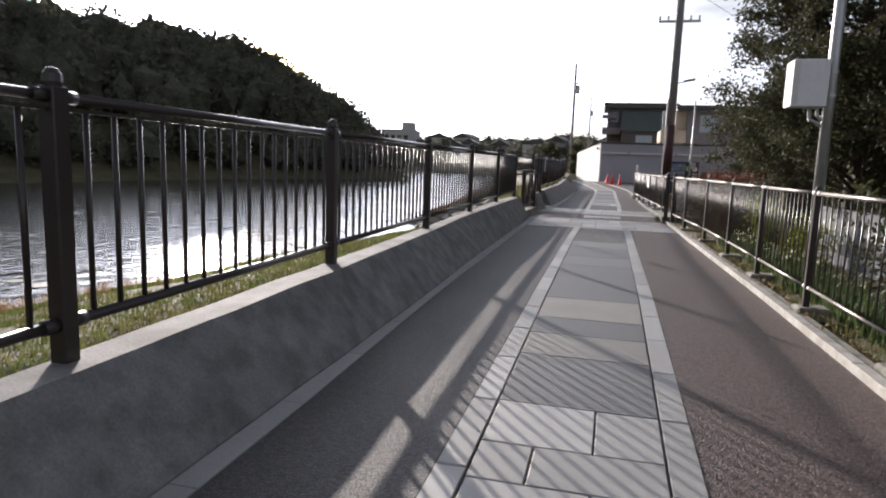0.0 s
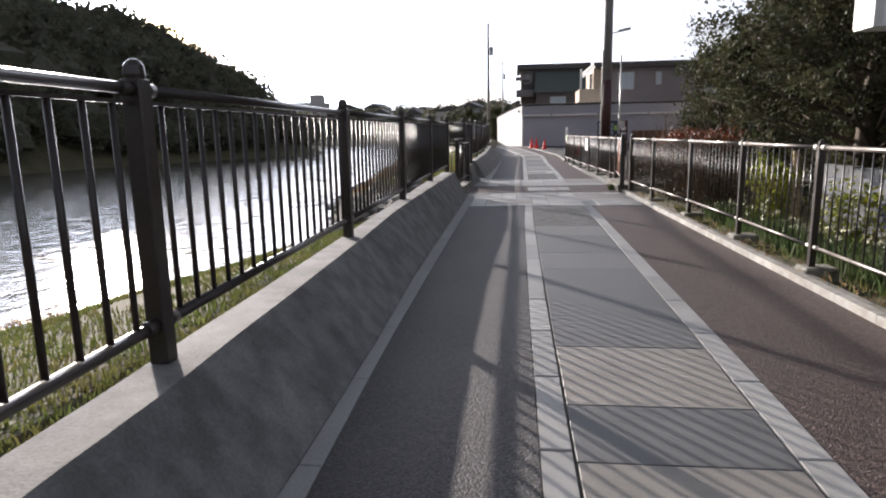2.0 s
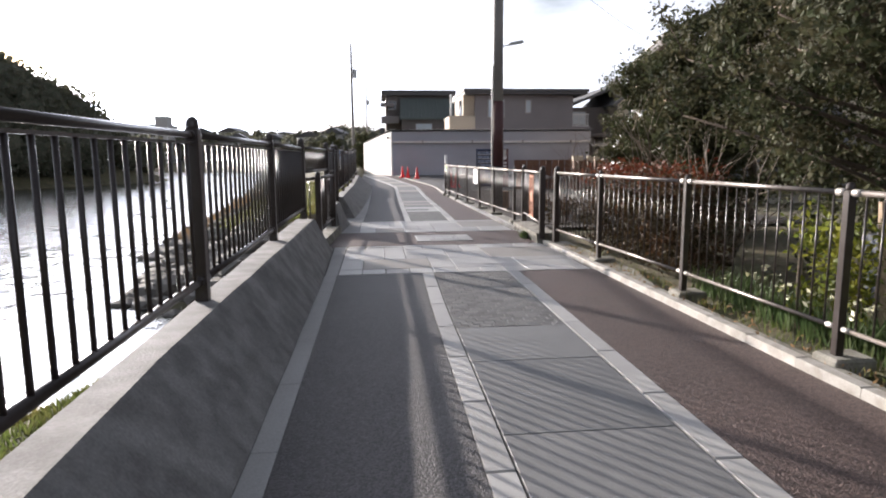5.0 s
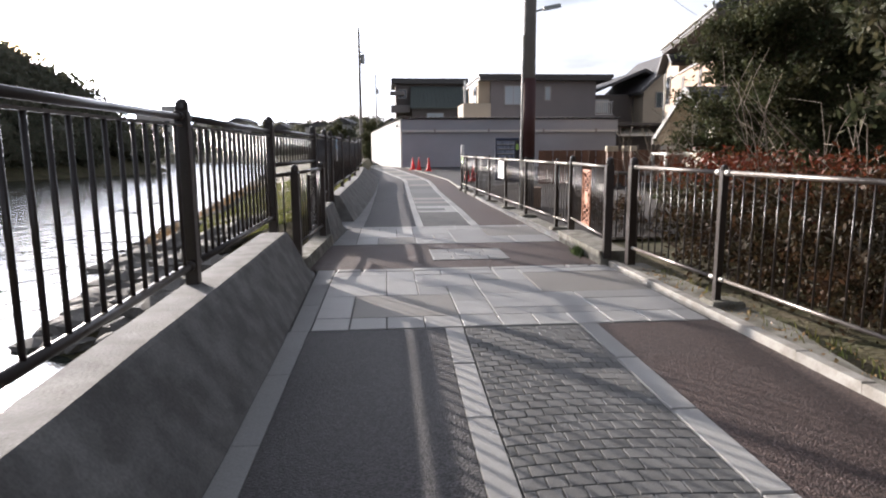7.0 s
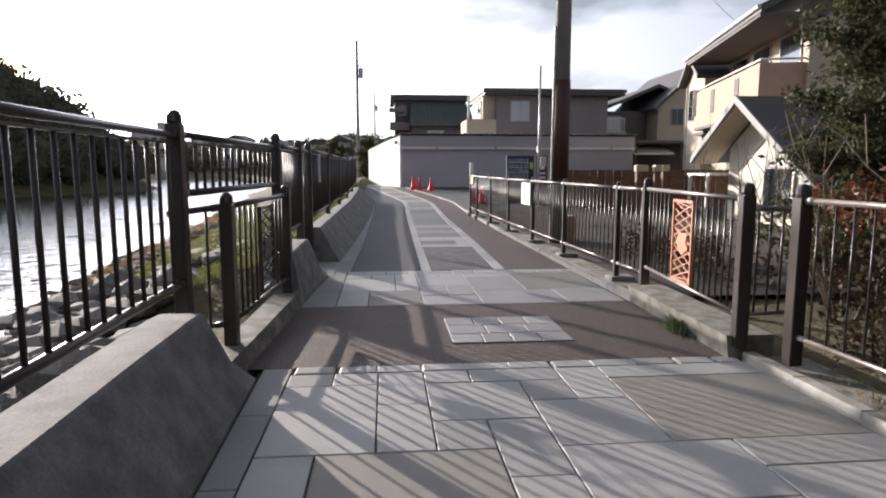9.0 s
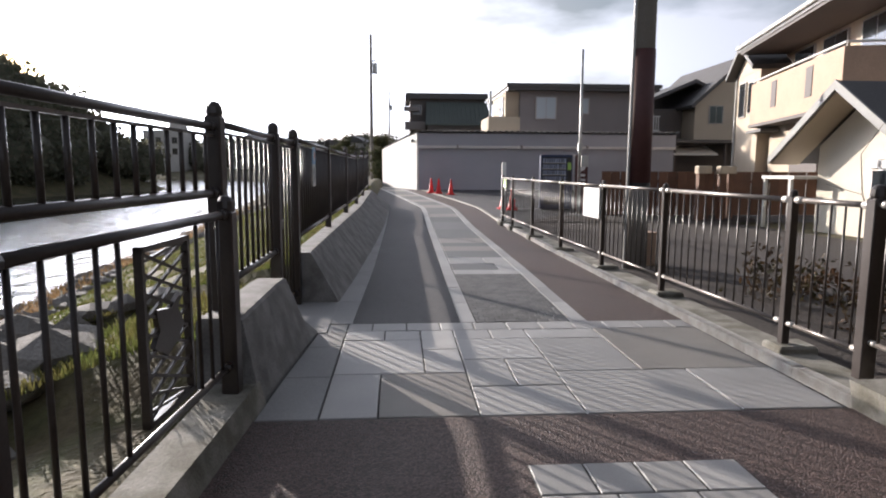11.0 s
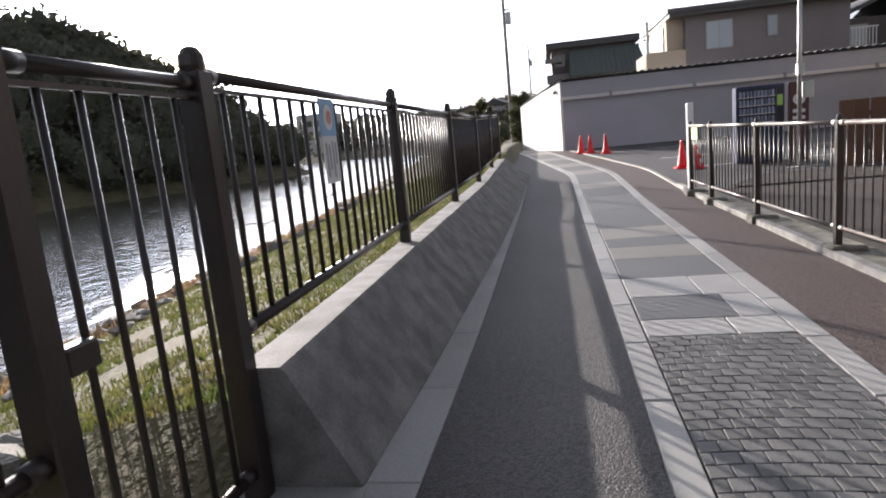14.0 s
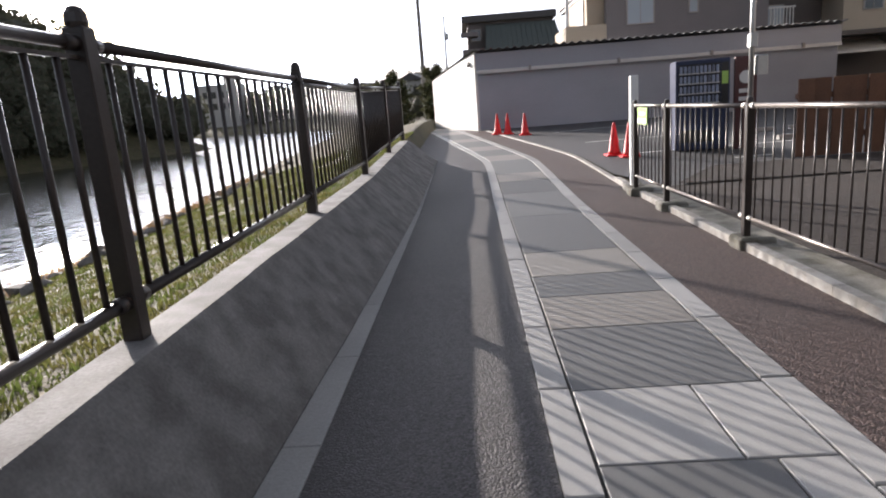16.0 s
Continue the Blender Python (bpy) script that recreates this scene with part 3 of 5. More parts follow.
def fence(p, q, post_a, post_b, zb, top, bottom, bar_w, gap, material, label, group, rail_r=0.024, round_rail=True, under=0.05, skip=(), bar_low=0.0):
    """A run of fence from p to q (x, y, ground z): a post at its start, rails and upright bars; post_b closes the run."""
    p, q = Vector(p), Vector(q)
    d = q - p
    ln = math.hypot(d.x, d.y)
    yaw = math.degrees(math.atan2(-d.x, d.y))
    slope = d.z / ln
    ob = thing("fence", pose(p.x, p.y, p.z, 0, 0, yaw), label, "fence", group)
    if post_a:
        part("post", post_a, None, ob).location = (0, 0, zb)
    if post_b:
        part("post", post_b, None, ob).location = (0, ln, zb + d.z)
    for name, z, r in (("top_rail", top, rail_r), ("bottom_rail", bottom, rail_r * (1.15 if under else 0.8))):
        sh = Shape()
        if round_rail:
            sh.tube((0, 0.03, z), (0, ln - 0.03, z + d.z), r, n=10)
        else:
            sh.add([(sx, yy, z + sz + slope * yy) for yy in (0.03, ln - 0.03) for sx, sz in ((-r, -r * 0.8), (r, -r * 0.8), (r, r * 0.8), (-r, r * 0.8))],
                   [(0, 1, 2, 3), (7, 6, 5, 4), (0, 4, 5, 1), (1, 5, 6, 2), (2, 6, 7, 3), (3, 7, 4, 0)])
        rail = part(name, sh, material, ob, smooth=round_rail)
        if round_rail:
            for e in (0.075, ln - 0.075):
                part("collar", Shape().tube((0, e - 0.04, z + slope * (e - 0.04)), (0, e + 0.04, z + slope * (e + 0.04)), r * 1.28, n=10), M_COLLAR if material is M_FENCE_R else material, rail, smooth=True)
    if under:
        sh = Shape()
        sh.add([(sx, yy, top - under + sz + slope * yy) for yy in (0.03, ln - 0.03) for sx, sz in ((-0.014, -0.008), (0.014, -0.008), (0.014, 0.008), (-0.014, 0.008))],
               [(0, 1, 2, 3), (7, 6, 5, 4), (0, 4, 5, 1), (1, 5, 6, 2), (2, 6, 7, 3), (3, 7, 4, 0)])
        part("under_rail", sh, material, ob)
    n = max(int(round(ln / gap)), 2)
    low_z = bottom - bar_low
    bar = Shape().tube((0, 0, 0), (0, 0, top - (under or 0) - low_z), bar_w * 0.44, n=8).mesh("bar", M_FENCE, True)
    for i in range(1, n):
        y = ln * i / n
        if any(a < y < b for a, b in skip):
            continue
        part("bar", bar, None, ob).location = (0, y, low_z + slope * y)
    return ob


def left_line(y):
    return (rail_x(y), y, gz(y) + 0.5 * (wall_h(y) - 0.55))


LEFT_POSTS = (-10.6, -7.4, -4.2, -0.9, 2.27, 5.28, 8.63, 11.72, 14.84, 18.0)
POND = "dark brown steel railing on the concrete parapet"
for a, b in zip(LEFT_POSTS, LEFT_POSTS[1:]):
    fence(left_line(a), left_line(b), L_POST, None, 0.52, 1.715, 0.70, 0.032, 0.175, M_FENCE, POND, "pond railing", under=0.055)
# short upper panel over the culvert
fence((-2.4, 18.0, 0), (-2.21, 20.8, 0), L_TALLPOST, L_TALLPOST, 0.0, 1.74, 1.33, 0.032, 0.175, M_FENCE, "raised dark brown railing panel above the culvert", "pond railing", under=0.055)
fence((-2.21, 20.8, 0), (-2.2, 22.58, 0), None, L_TALLPOST, 0.0, 1.765, 0.72, 0.032, 0.175, M_FENCE, POND, "pond railing", under=0.055)
gate = fence((-2.2, 22.6, 0), (-2.18, 23.53, 0), None, L_TALLPOST, 0.0, 1.76, 0.14, 0.028, 0.15, M_FENCE, "narrow dark brown steel gate to the pond bank", "pond railing", under=0.055)
part("latch", Shape().box(-0.02, 0.04, 0.04, 0.16, 0.92, 1.0, 0.008), M_FENCE, gate)
LEFT_POSTS_2 = (23.55, 26.72, 29.98, 33.3, 36.4, 39.4)
for a, b in zip(LEFT_POSTS_2, LEFT_POSTS_2[1:]):
    fence(left_line(a), left_line(b), L_POST_2 if a > 24 else None, L_POST_2 if b > 39 else None, 0.55, 1.785, 0.73, 0.032, 0.175, M_FENCE, POND, "pond railing", under=0.055)
# small fence in front of the culvert
lf = fence((-2.18, 18.4, 0), (-2.06, 20.42, 0), S_POST, S_POST, 0.13, 1.22, 0.32, 0.026, 0.15, M_FENCE, "low dark brown fence with a lattice panel by the culvert", "culvert fence", under=0.0, skip=((0.88, 1.48),))
fence((-2.18, 18.4, 0), (-2.62, 18.3, -0.05), None, None, 0.1, 1.22, 0.32, 0.026, 0.15, M_FENCE, "short low return of the culvert fence", "culvert fence", under=0.0)


def lattice(parent, y0, y1, z0, z1, material, label):
    """A framed panel of slanting slats with a leaf shape in the middle."""
    w, h = y1 - y0, z1 - z0
    fr = Shape()
    for a in ((y0, y0 + 0.025, z0, z1), (y1 - 0.025, y1, z0, z1), (y0, y1, z0, z0 + 0.025), (y0, y1, z1 - 0.025, z1)):
        fr.box(-0.018, 0.018, a[0], a[1], a[2], a[3])
    panel = part("lattice_panel", fr, material, parent, label)
    for k in range(9):
        for sgn, zz in ((1, z0 + h * (0.5 + 0.055 * (k + 0.5))), (-1, z0 + h * 0.055 * (k + 0.5))):
            a, b = Vector((0, y0 + 0.02, zz - sgn * 0.0)), Vector((0, y1 - 0.02, zz + sgn * 0.16 * (1 if k % 2 else -1)))
            b.z = min(max(b.z, z0 + 0.02), z1 - 0.02)
            part("slat", Shape().tube(a, b, 0.009, n=4), material, panel)
    cy, cz = (y0 + y1) / 2, (z0 + z1) / 2
    sh = Shape().prism([(cy - 0.03, cz - 0.13), (cy + 0.06, cz - 0.09), (cy + 0.16, cz - 0.02), (cy + 0.1, cz + 0.06), (cy + 0.13, cz + 0.13), (cy + 0.02, cz + 0.08), (cy - 0.13, cz + 0.1), (cy - 0.1, cz), (cy - 0.16, cz - 0.06)], "x", -0.012, 0.012)
    part("emblem", sh, material, panel)


lattice(lf, 0.93, 1.43, 0.38, 1.16, M_FENCE, "brown lattice panel")

RIGHT = "fence beside the path"
RLAB = "dark steel fence with pale round rails and thin bars"
RIGHT_POSTS = (-11.9, -9.8, -7.7, -5.6, -3.4, -1.3, 0.8, 2.9, 5.0, 7.1, 9.22, 11.25, 13.5, 15.8, 17.68)


def right_line(y):
    return (at(y, (-12, 2.14), (9, 2.16), (13, 2.14), (17.7, 1.93), (20.57, 2.05), (21.4, 2.02), (23.65, 1.95), (27.6, 1.82), (33.2, 1.70)), y, gz(y))


for a, b in zip(RIGHT_POSTS, RIGHT_POSTS[1:]):
    fence(right_line(a), right_line(b), R_POST, R_GATEPOST if b > 17 else None, 0.1, 1.285, 0.31, 0.018, 0.155, M_FENCE_R, RLAB, RIGHT, rail_r=0.021, under=0)
rf = fence((1.80, 18.14, 0), right_line(20.57), R_GATEPOST, R_GATEPOST, 0.1, 1.27, 0.36, 0.022, 0.125, M_FENCE_R, "brown steel fence with a terracotta lattice panel", RIGHT, rail_r=0.021, under=0, skip=((0.98, 1.6),))
lattice(rf, 1.03, 1.55, 0.38, 1.2, M_RUST, "terracotta coloured lattice panel")
fence((1.80, 18.14, 0), (2.42, 18.3, -0.02), None, None, 0.1, 1.2, 0.36, 0.022, 0.125, M_FENCE_R, "short brown return of the culvert fence", RIGHT, rail_r=0.021, under=0)
RIGHT_POSTS_2 = (20.57, 21.4, 23.6, 25.55, 27.62, 29.8, 31.9, 33.2)
for a, b in zip(RIGHT_POSTS_2, RIGHT_POSTS_2[1:]):
    fence(right_line(a), right_line(b), R_POST if a > 21 else None, R_POST if b > 33 else None, 0.08, 1.26, 0.28, 0.018, 0.15, M_FENCE_R, RLAB, RIGHT, rail_r=0.021, under=0)
foot = Shape().box(-0.16, 0.16, -0.13, 0.13, 0, 0.13, 0.02).mesh("fence_footing", M_STRIP)
for y in RIGHT_POSTS[:-1] + RIGHT_POSTS_2[1:]:
    x, _, z = right_line(y)
    tagged(new("fence_footing", foot), "square concrete footing under a fence post", "footing", "fence footings").location = (x + 0.06, y, z - 0.02)


# ---------------------------------------------------------------- buildings
def window(parent, x0, x1, y, z0, z1, pale=False, face=-1, mullions=1):
    """A framed window in a wall that faces along y."""
    w = part("window", Shape().box(x0 - 0.06, x1 + 0.06, min(y, y + face * 0.07), max(y, y + face * 0.07), z0 - 0.06, z1 + 0.06, 0.01), M_FRAME, parent)
    n = mullions + 1
    for i in range(n):
        a, b = x0 + (x1 - x0) * i / n + 0.02, x0 + (x1 - x0) * (i + 1) / n - 0.02
        part("pane", Shape().box(a, b, min(y + face * 0.06, y + face * 0.08), max(y + face * 0.06, y + face * 0.08), z0, z1), M_GLASS_PALE if pale else M_GLASS, w)
    return w


def window_x(parent, x, y0, y1, z0, z1, pale=False, face=-1, mullions=1):
    w = part("window", Shape().box(min(x, x + face * 0.07), max(x, x + face * 0.07), y0 - 0.06, y1 + 0.06, z0 - 0.06, z1 + 0.06, 0.01), M_FRAME, parent)
    n = mullions + 1
    for i in range(n):
        a, b = y0 + (y1 - y0) * i / n + 0.02, y0 + (y1 - y0) * (i + 1) / n - 0.02
        part("pane", Shape().box(min(x + face * 0.06, x + face * 0.08), max(x + face * 0.06, x + face * 0.08), a, b, z0, z1), M_GLASS_PALE if pale else M_GLASS, w)
    return w


# long shed
SHED_Y, SZ = 48.7, 0.44
shed = thing("shed", pose(0, 0, 0), "long low pale grey shed with a corrugated eave", "shed")
part("wall", Shape().add([(-0.05, SHED_Y, SZ - 0.3), (13.25, SHED_Y, SZ - 0.3), (13.25, SHED_Y + 7, SZ - 0.3), (-1.9, SHED_Y + 6, SZ - 0.3), (-0.05, SHED_Y, 3.3), (13.25, SHED_Y, 3.3), (13.25, SHED_Y + 7, 2.6), (-1.9, SHED_Y + 6, 2.6)],
     [(0, 1, 5, 4), (1, 2, 6, 5), (2, 3, 7, 6), (4, 5, 6, 7), (0, 1, 2, 3), (3, 0, 4, 7)]), M_SHED, shed)
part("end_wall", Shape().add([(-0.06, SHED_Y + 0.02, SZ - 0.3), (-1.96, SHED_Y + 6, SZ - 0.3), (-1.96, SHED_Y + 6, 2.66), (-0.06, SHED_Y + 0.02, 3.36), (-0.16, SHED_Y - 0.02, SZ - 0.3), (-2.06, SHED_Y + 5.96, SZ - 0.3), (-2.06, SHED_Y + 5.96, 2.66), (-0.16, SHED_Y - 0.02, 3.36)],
     [(0, 1, 2, 3), (7, 6, 5, 4), (0, 4, 5, 1), (1, 5, 6, 2), (2, 6, 7, 3), (3, 7, 4, 0)]), M_SHEDEND, shed, "white end wall with the sunlight put into its colour")
part("fascia", Shape().box(-0.1, 13.3, SHED_Y - 0.10, SHED_Y, 2.62, 3.3), M_SHED, shed)
part("band", Shape().box(-0.1, 13.3, SHED_Y - 0.16, SHED_Y - 0.1, 2.55, 2.68, 0.01), M_TRIM, shed)
cor = Shape()
v, f = [], []
nn = 13 * 14
for i in range(nn + 1):
    x = -0.2 + 13.6 * i / nn
    h = 0.042 * math.sin(i * 1.5708)
    v += [(x, SHED_Y - 0.32, 3.42 + h), (x - 1.9 * (1 - i / nn), SHED_Y + 6.4, 2.75 + h), (x, SHED_Y - 0.32, 3.405 + h)]
for i in range(nn):
    f += [(3 * i, 3 * i + 3, 3 * i + 4, 3 * i + 1), (3 * i, 3 * i + 2, 3 * i + 5, 3 * i + 3)]
cor.add(v, f)
part("roof", cor, M_SHEDROOF, shed)
for x in (1.9, 5.2, 8.6, 11.9):
    part("bracket", Shape().box(x - 0.05, x + 0.05, SHED_Y - 0.24, SHED_Y - 0.14, 2.56, 2.74, 0.01), M_FRAME, shed)
part("vent", Shape().lathe([(0.09, 0), (0.09, 0.08), (0.02, 0.1)], 10), M_BLACK, shed).matrix_local = pose(-0.35, SHED_Y + 0.5, 2.95, 0, -90, 17)

# grey two-storey house behind the shed
gh = thing("house", pose(6.9, 58, 0.3), "brown-grey rendered house with a flat dark roof", "house")
part("wall", Shape().box(0, 8.1, 0, 8, 0, 6.3), M_GREYHOUSE, gh)
part("roof", Shape().box(-0.95, 9.1, -0.7, 8.8, 6.3, 6.55, 0.04).box(-1.05, 9.2, -0.8, 8.9, 6.5, 6.72, 0.04), M_ROOF, gh, "dark flat roof with deep eaves")
window(gh, 1.05, 2.35, 0, 4.55, 5.9, True)
window(gh, 4.15, 4.55, 0, 4.9, 5.85, True, mullions=0)
part("balcony", Shape().box(-2.1, -0.02, -0.1, 3.6, 3.6, 4.65, 0.03), M_CREAM, gh, "sunlit cream balcony front")
part("side_wall", Shape().box(-0.9, 0.0, 0.5, 6, 4.6, 6.3), M_CREAM, gh, "cream recessed side wall")
part("side_post", Shape().box(-2.05, -1.9, 0.0, 0.15, 4.6, 6.3), M_TRIM, gh)
window_x(gh, -0.9, 1.2, 2.6, 4.75, 6.0)
rail = part("balcony_rail", Shape().box(8.15, 9.6, 0.3, 0.36, 4.75, 4.82).box(8.15, 9.6, 0.3, 0.36, 3.8, 3.86), M_TRIM, gh)
for i in range(9):
    part("baluster", Shape().box(8.2 + 0.16 * i, 8.24 + 0.16 * i, 0.31, 0.35, 3.86, 4.75), M_TRIM, rail)
part("balcony_floor", Shape().box(8.1, 9.7, 0.2, 3, 3.6, 3.8), M_GREYHOUSE, gh)

# green-roofed house further off
nh = thing("house", pose(0, 100, 2.0), "dark house with green sheet roof and balconies", "house")
part("wall", Shape().box(0.4, 10.2, 0, 9, -2, 8.6), M_DARKWALL_SHADE, nh)
part("roof", Shape().box(-0.2, 10.6, -0.6, 9.6, 8.6, 9.35, 0.1), M_ROOF, nh)
lean = Shape().add([(2.3, -3.4, 5.2), (10.9, -3.4, 5.2), (10.4, -0.3, 8.2), (2.5, -0.3, 8.2), (2.3, -3.4, 5.0), (10.9, -3.4, 5.0), (10.4, -0.3, 8.0), (2.5, -0.3, 8.0)],
                   [(0, 1, 2, 3), (4, 5, 6, 7), (0, 1, 5, 4), (1, 2, 6, 5), (2, 3, 7, 6), (3, 0, 4, 7)])
part("lean_roof", lean, M_GREENROOF, nh, "green sheet metal roof")
for i in range(15):
    x = 2.5 + 0.57 * i
    part("seam", Shape().tube((x, -3.42, 5.24), (x * 0.985 + 0.1, -0.3, 8.24), 0.04, n=5), M_GREENROOF, nh)
part("front", Shape().box(2.6, 10.6, -3.0, 0, -2, 5.1), M_DARKWALL_SHADE, nh)
window(nh, 4.6, 6.8, -3.0, 3.0, 4.4, True)
window(nh, 0.8, 1.9, 0, 6.6, 7.8)
part("balcony", Shape().box(-0.3, 2.3, -1.6, 0, 4.6, 5.6, 0.04), M_GREYHOUSE, nh)
part("balcony", Shape().box(-0.4, 1.6, -1.2, 0, 7.0, 7.5, 0.04), M_GREYHOUSE, nh)

# cream gabled house and tan tile house with a long balcony
ch = thing("house", pose(19.0, 58.5, 0.2), "cream gabled house with narrow windows", "house")
part("wall", Shape().prism([(0, 0), (7, 0), (7, 7.2), (3.2, 8.7), (0, 6.0)], "y", 0, 9), M_CREAM, ch)
part("roof", Shape().prism([(-0.5, 5.65), (3.2, 9.0), (7.5, 7.2), (7.5, 7.0), (3.2, 8.7), (-0.4, 5.45)], "y", -0.5, 9.5), M_ROOF, ch)
window(ch, 1.0, 1.9, 0, 4.5, 5.6)
window(ch, 3.6, 4.3, 0, 5.2, 6.6, mullions=0)
th = thing("house", pose(12.06, 34.8, 0.0, 0, 0, -13.9), "tan tiled house with a long balcony and dark roof", "house")
part("wall", Shape().box(1.5, 9, -0.2, 12.6, 0, 6.6), M_CREAM, th)
part("lower_wall", Shape().box(0.75, 1.52, 1.6, 8.4, 0, 3.4), M_CREAM, th)
# no recess is cut: a dark sheet on the wall paints its shadow
part("porch_shade_panel", Shape().box(0.7, 0.76, 3.2, 5.8, 0, 3.0), M_DARKWALL_SHADE, th, "dark flat panel painted as a shaded porch recess")
part("balcony", Shape().box(0, 1.5, 0, 8.75, 3.45, 5.15), M_TANTILE, th, "tan tiled balcony front")
# slab underside coloured dark, the shade below the balcony put into it
part("soffit_slab", Shape().box(-0.05, 1.5, -0.03, 8.8, 3.33, 3.45), M_DARKWALL_SHADE, th)
part("balcony_rail", Shape().tube((0.06, 0.03, 5.28), (0.06, 8.7, 5.28), 0.04).tube((0.06, 0.03, 5.28), (1.5, 0.03, 5.28), 0.04), M_TRIM, th)
# solid dark panels paint the shade of openings in the balcony front
for y in (2.2, 5.6):
    part("slot", Shape().box(-0.025, 0.1, y, y + 0.55, 3.95, 4.95), M_DARKWALL_SHADE, th, "dark panel painted as a shaded balcony opening")
part("bay_wall", Shape().box(0.35, 1.55, 8.8, 12.4, 0, 5.9), M_CREAM, th, "cream rendered projecting wall")
window_x(th, 0.35, 9.4, 10.2, 4.1, 5.4)
window_x(th, 0.35, 10.7, 11.6, 4.0, 5.5)
part("downpipe", Shape().tube((0.3, 12.2, 0), (0.3, 12.2, 5.8), 0.05), M_TRIM, th)
part("bay_roof", Shape().prism([(8.5, 5.8), (10.6, 7.0), (12.7, 5.8), (12.7, 6.0), (10.6, 7.2), (8.5, 6.0)], "x", -0.1, 4.0), M_ROOF, th)
part("bay_gable", Shape().prism([(8.8, 5.85), (12.4, 5.85), (10.6, 6.95)], "x", 0.33, 3.0), M_CREAM, th)
part("roof", Shape().prism([(-0.45, 6.85), (4.6, 9.3), (9.8, 6.85), (9.8, 6.65), (4.6, 9.05), (-0.45, 6.6)], "y", -1.2, 9.4), M_ROOF, th)
part("gutter", Shape().tube((-0.5, -1.2, 6.78), (-0.5, 9.4, 6.78), 0.08), M_TRIM, th)
# eave underside likewise carries its shade as a dark colour
part("soffit", Shape().box(-0.4, 1.7, -1.0, 9.2, 6.5, 6.62), M_DARKWALL_SHADE, th)
for y in (0.4, 3.4, 6.2):
    window_x(th, 1.5, y, y + 1.9, 4.2, 6.3)
part("canopy", Shape().box(0.0, 0.9, 7.2, 9.2, 3.1, 3.22, 0.02), M_ROOF, th)
part("aerial", Shape().tube((4.6, 7, 9.1), (4.6, 7, 12.0), 0.03).tube((4.0, 7, 11.6), (5.2, 7, 11.6), 0.02).tube((4.2, 7, 11.2), (5.0, 7, 11.2), 0.02), M_GALV, th)

dh = thing("house", pose(15.2, 60.5, 0.2), "dark brown house with a tiled pitched roof", "house")
part("wall", Shape().box(0, 5.5, 0, 8, 0, 5.6), M_DARKWALL_SHADE, dh)
part("roof", Shape().prism([(-0.8, 5.4), (4.4, 7.6), (6.2, 6.8), (6.2, 6.6), (4.4, 7.35), (-0.8, 5.2)], "y", -0.7, 8.7), M_ROOF, dh)
window(dh, 0.6, 1.7, 0, 4.2, 5.2, True)
window(dh, 2.9, 4.0, 0, 2.0, 3.2)

# invented low building, added to darken the area right of the shed
cp = thing("carport", pose(14.1, 51.0, 0.4), "invented dark brown carport filling a dark area beside the shed", "carport")
part("wall", Shape().box(0, 9, 1.0, 5, -0.5, 2.6), M_DARKWALL_SHADE, cp)
part("roof", Shape().box(-0.3, 9.3, -0.6, 5.3, 2.6, 2.78, 0.03), M_ROOF, cp)
for x_ in (0.1, 3.0, 6.0, 8.9):
    part("post", Shape().box(x_ - 0.06, x_ + 0.06, -0.4, -0.28, -0.5, 2.6), M_DARKWALL_SHADE, cp)
part("lean_roof", Shape().prism([(-0.5, 2.0), (1.0, 2.5), (1.0, 2.42), (-0.5, 1.92)], "x", 0.0, 2.5), M_TRIM, cp)

# small white house with a steep porch roof
wh = thing("house", pose(8.7, 30.25, 0.0), "small off-white house with a steep gabled roof", "house")
part("wall", Shape().prism([(-3.5, -0.3), (1.55, -0.3), (1.55, 2.1), (0, 3.15), (-3.5, 0.75)], "x", 0.75, 7.5), M_WHITEHOUSE, wh)
SLOPES = ((2.35, 1.80), (-4.2, 0.55))
for ye, ze in SLOPES:
    part("roof", Shape().prism([(0, 3.48), (ye, ze + 0.04), (ye, ze - 0.12), (0, 3.3)], "x", -0.05, 8.0), M_ROOF, wh)
    part("soffit", Shape().prism([(0, 3.3), (ye, ze - 0.12), (ye, ze - 0.15), (0, 3.26)], "x", -0.02, 0.76), M_CREAM, wh, "olive cream soffit")
    part("bargeboard", Shape().prism([(0, 3.5), (ye, ze + 0.06), (ye, ze - 0.14), (0, 3.28)], "x", -0.1, -0.05), M_BARGE, wh, "grey bargeboard")
window_x(wh, 0.75, -1.55, -0.35, 0.35, 1.5)
part("shutter_box", Shape().box(0.62, 0.75, -1.75, -0.2, 1.55, 1.75, 0.02), M_TRIM, wh)
part("wall_lamp", Shape().box(0.6, 0.75, -0.9, -0.6, 2.42, 2.5, 0.01), M_BLACK, wh)
por = part("porch", Shape().box(0.1, 1.4, 1.5, 2.9, 1.28, 1.36), M_TRIM, wh, "small white lean-to canopy")
for yy in (1.7, 2.8):
    part("porch_post", Shape().box(0.12, 0.2, yy - 0.04, yy + 0.04, -0.2, 1.28), M_TRIM, por)

# low wood fences and yard walls
wf = thing("board_fence", pose(5.16, 35.6, 0.1), "brown weathered timber board fence", "fence")
bm_ = Shape().box(0, 0.28, -0.02, 0.02, 0, 1.35, 0.006).mesh("board", M_WOODFENCE)
for i in range(26):
    part("board", bm_, None, wf).location = (0.3 * i, 0.04 * (i % 2), 0)
part("rail", Shape().box(0, 7.8, 0.05, 0.1, 0.3, 0.4).box(0, 7.8, 0.05, 0.1, 1.0, 1.1), M_WOODFENCE, wf)
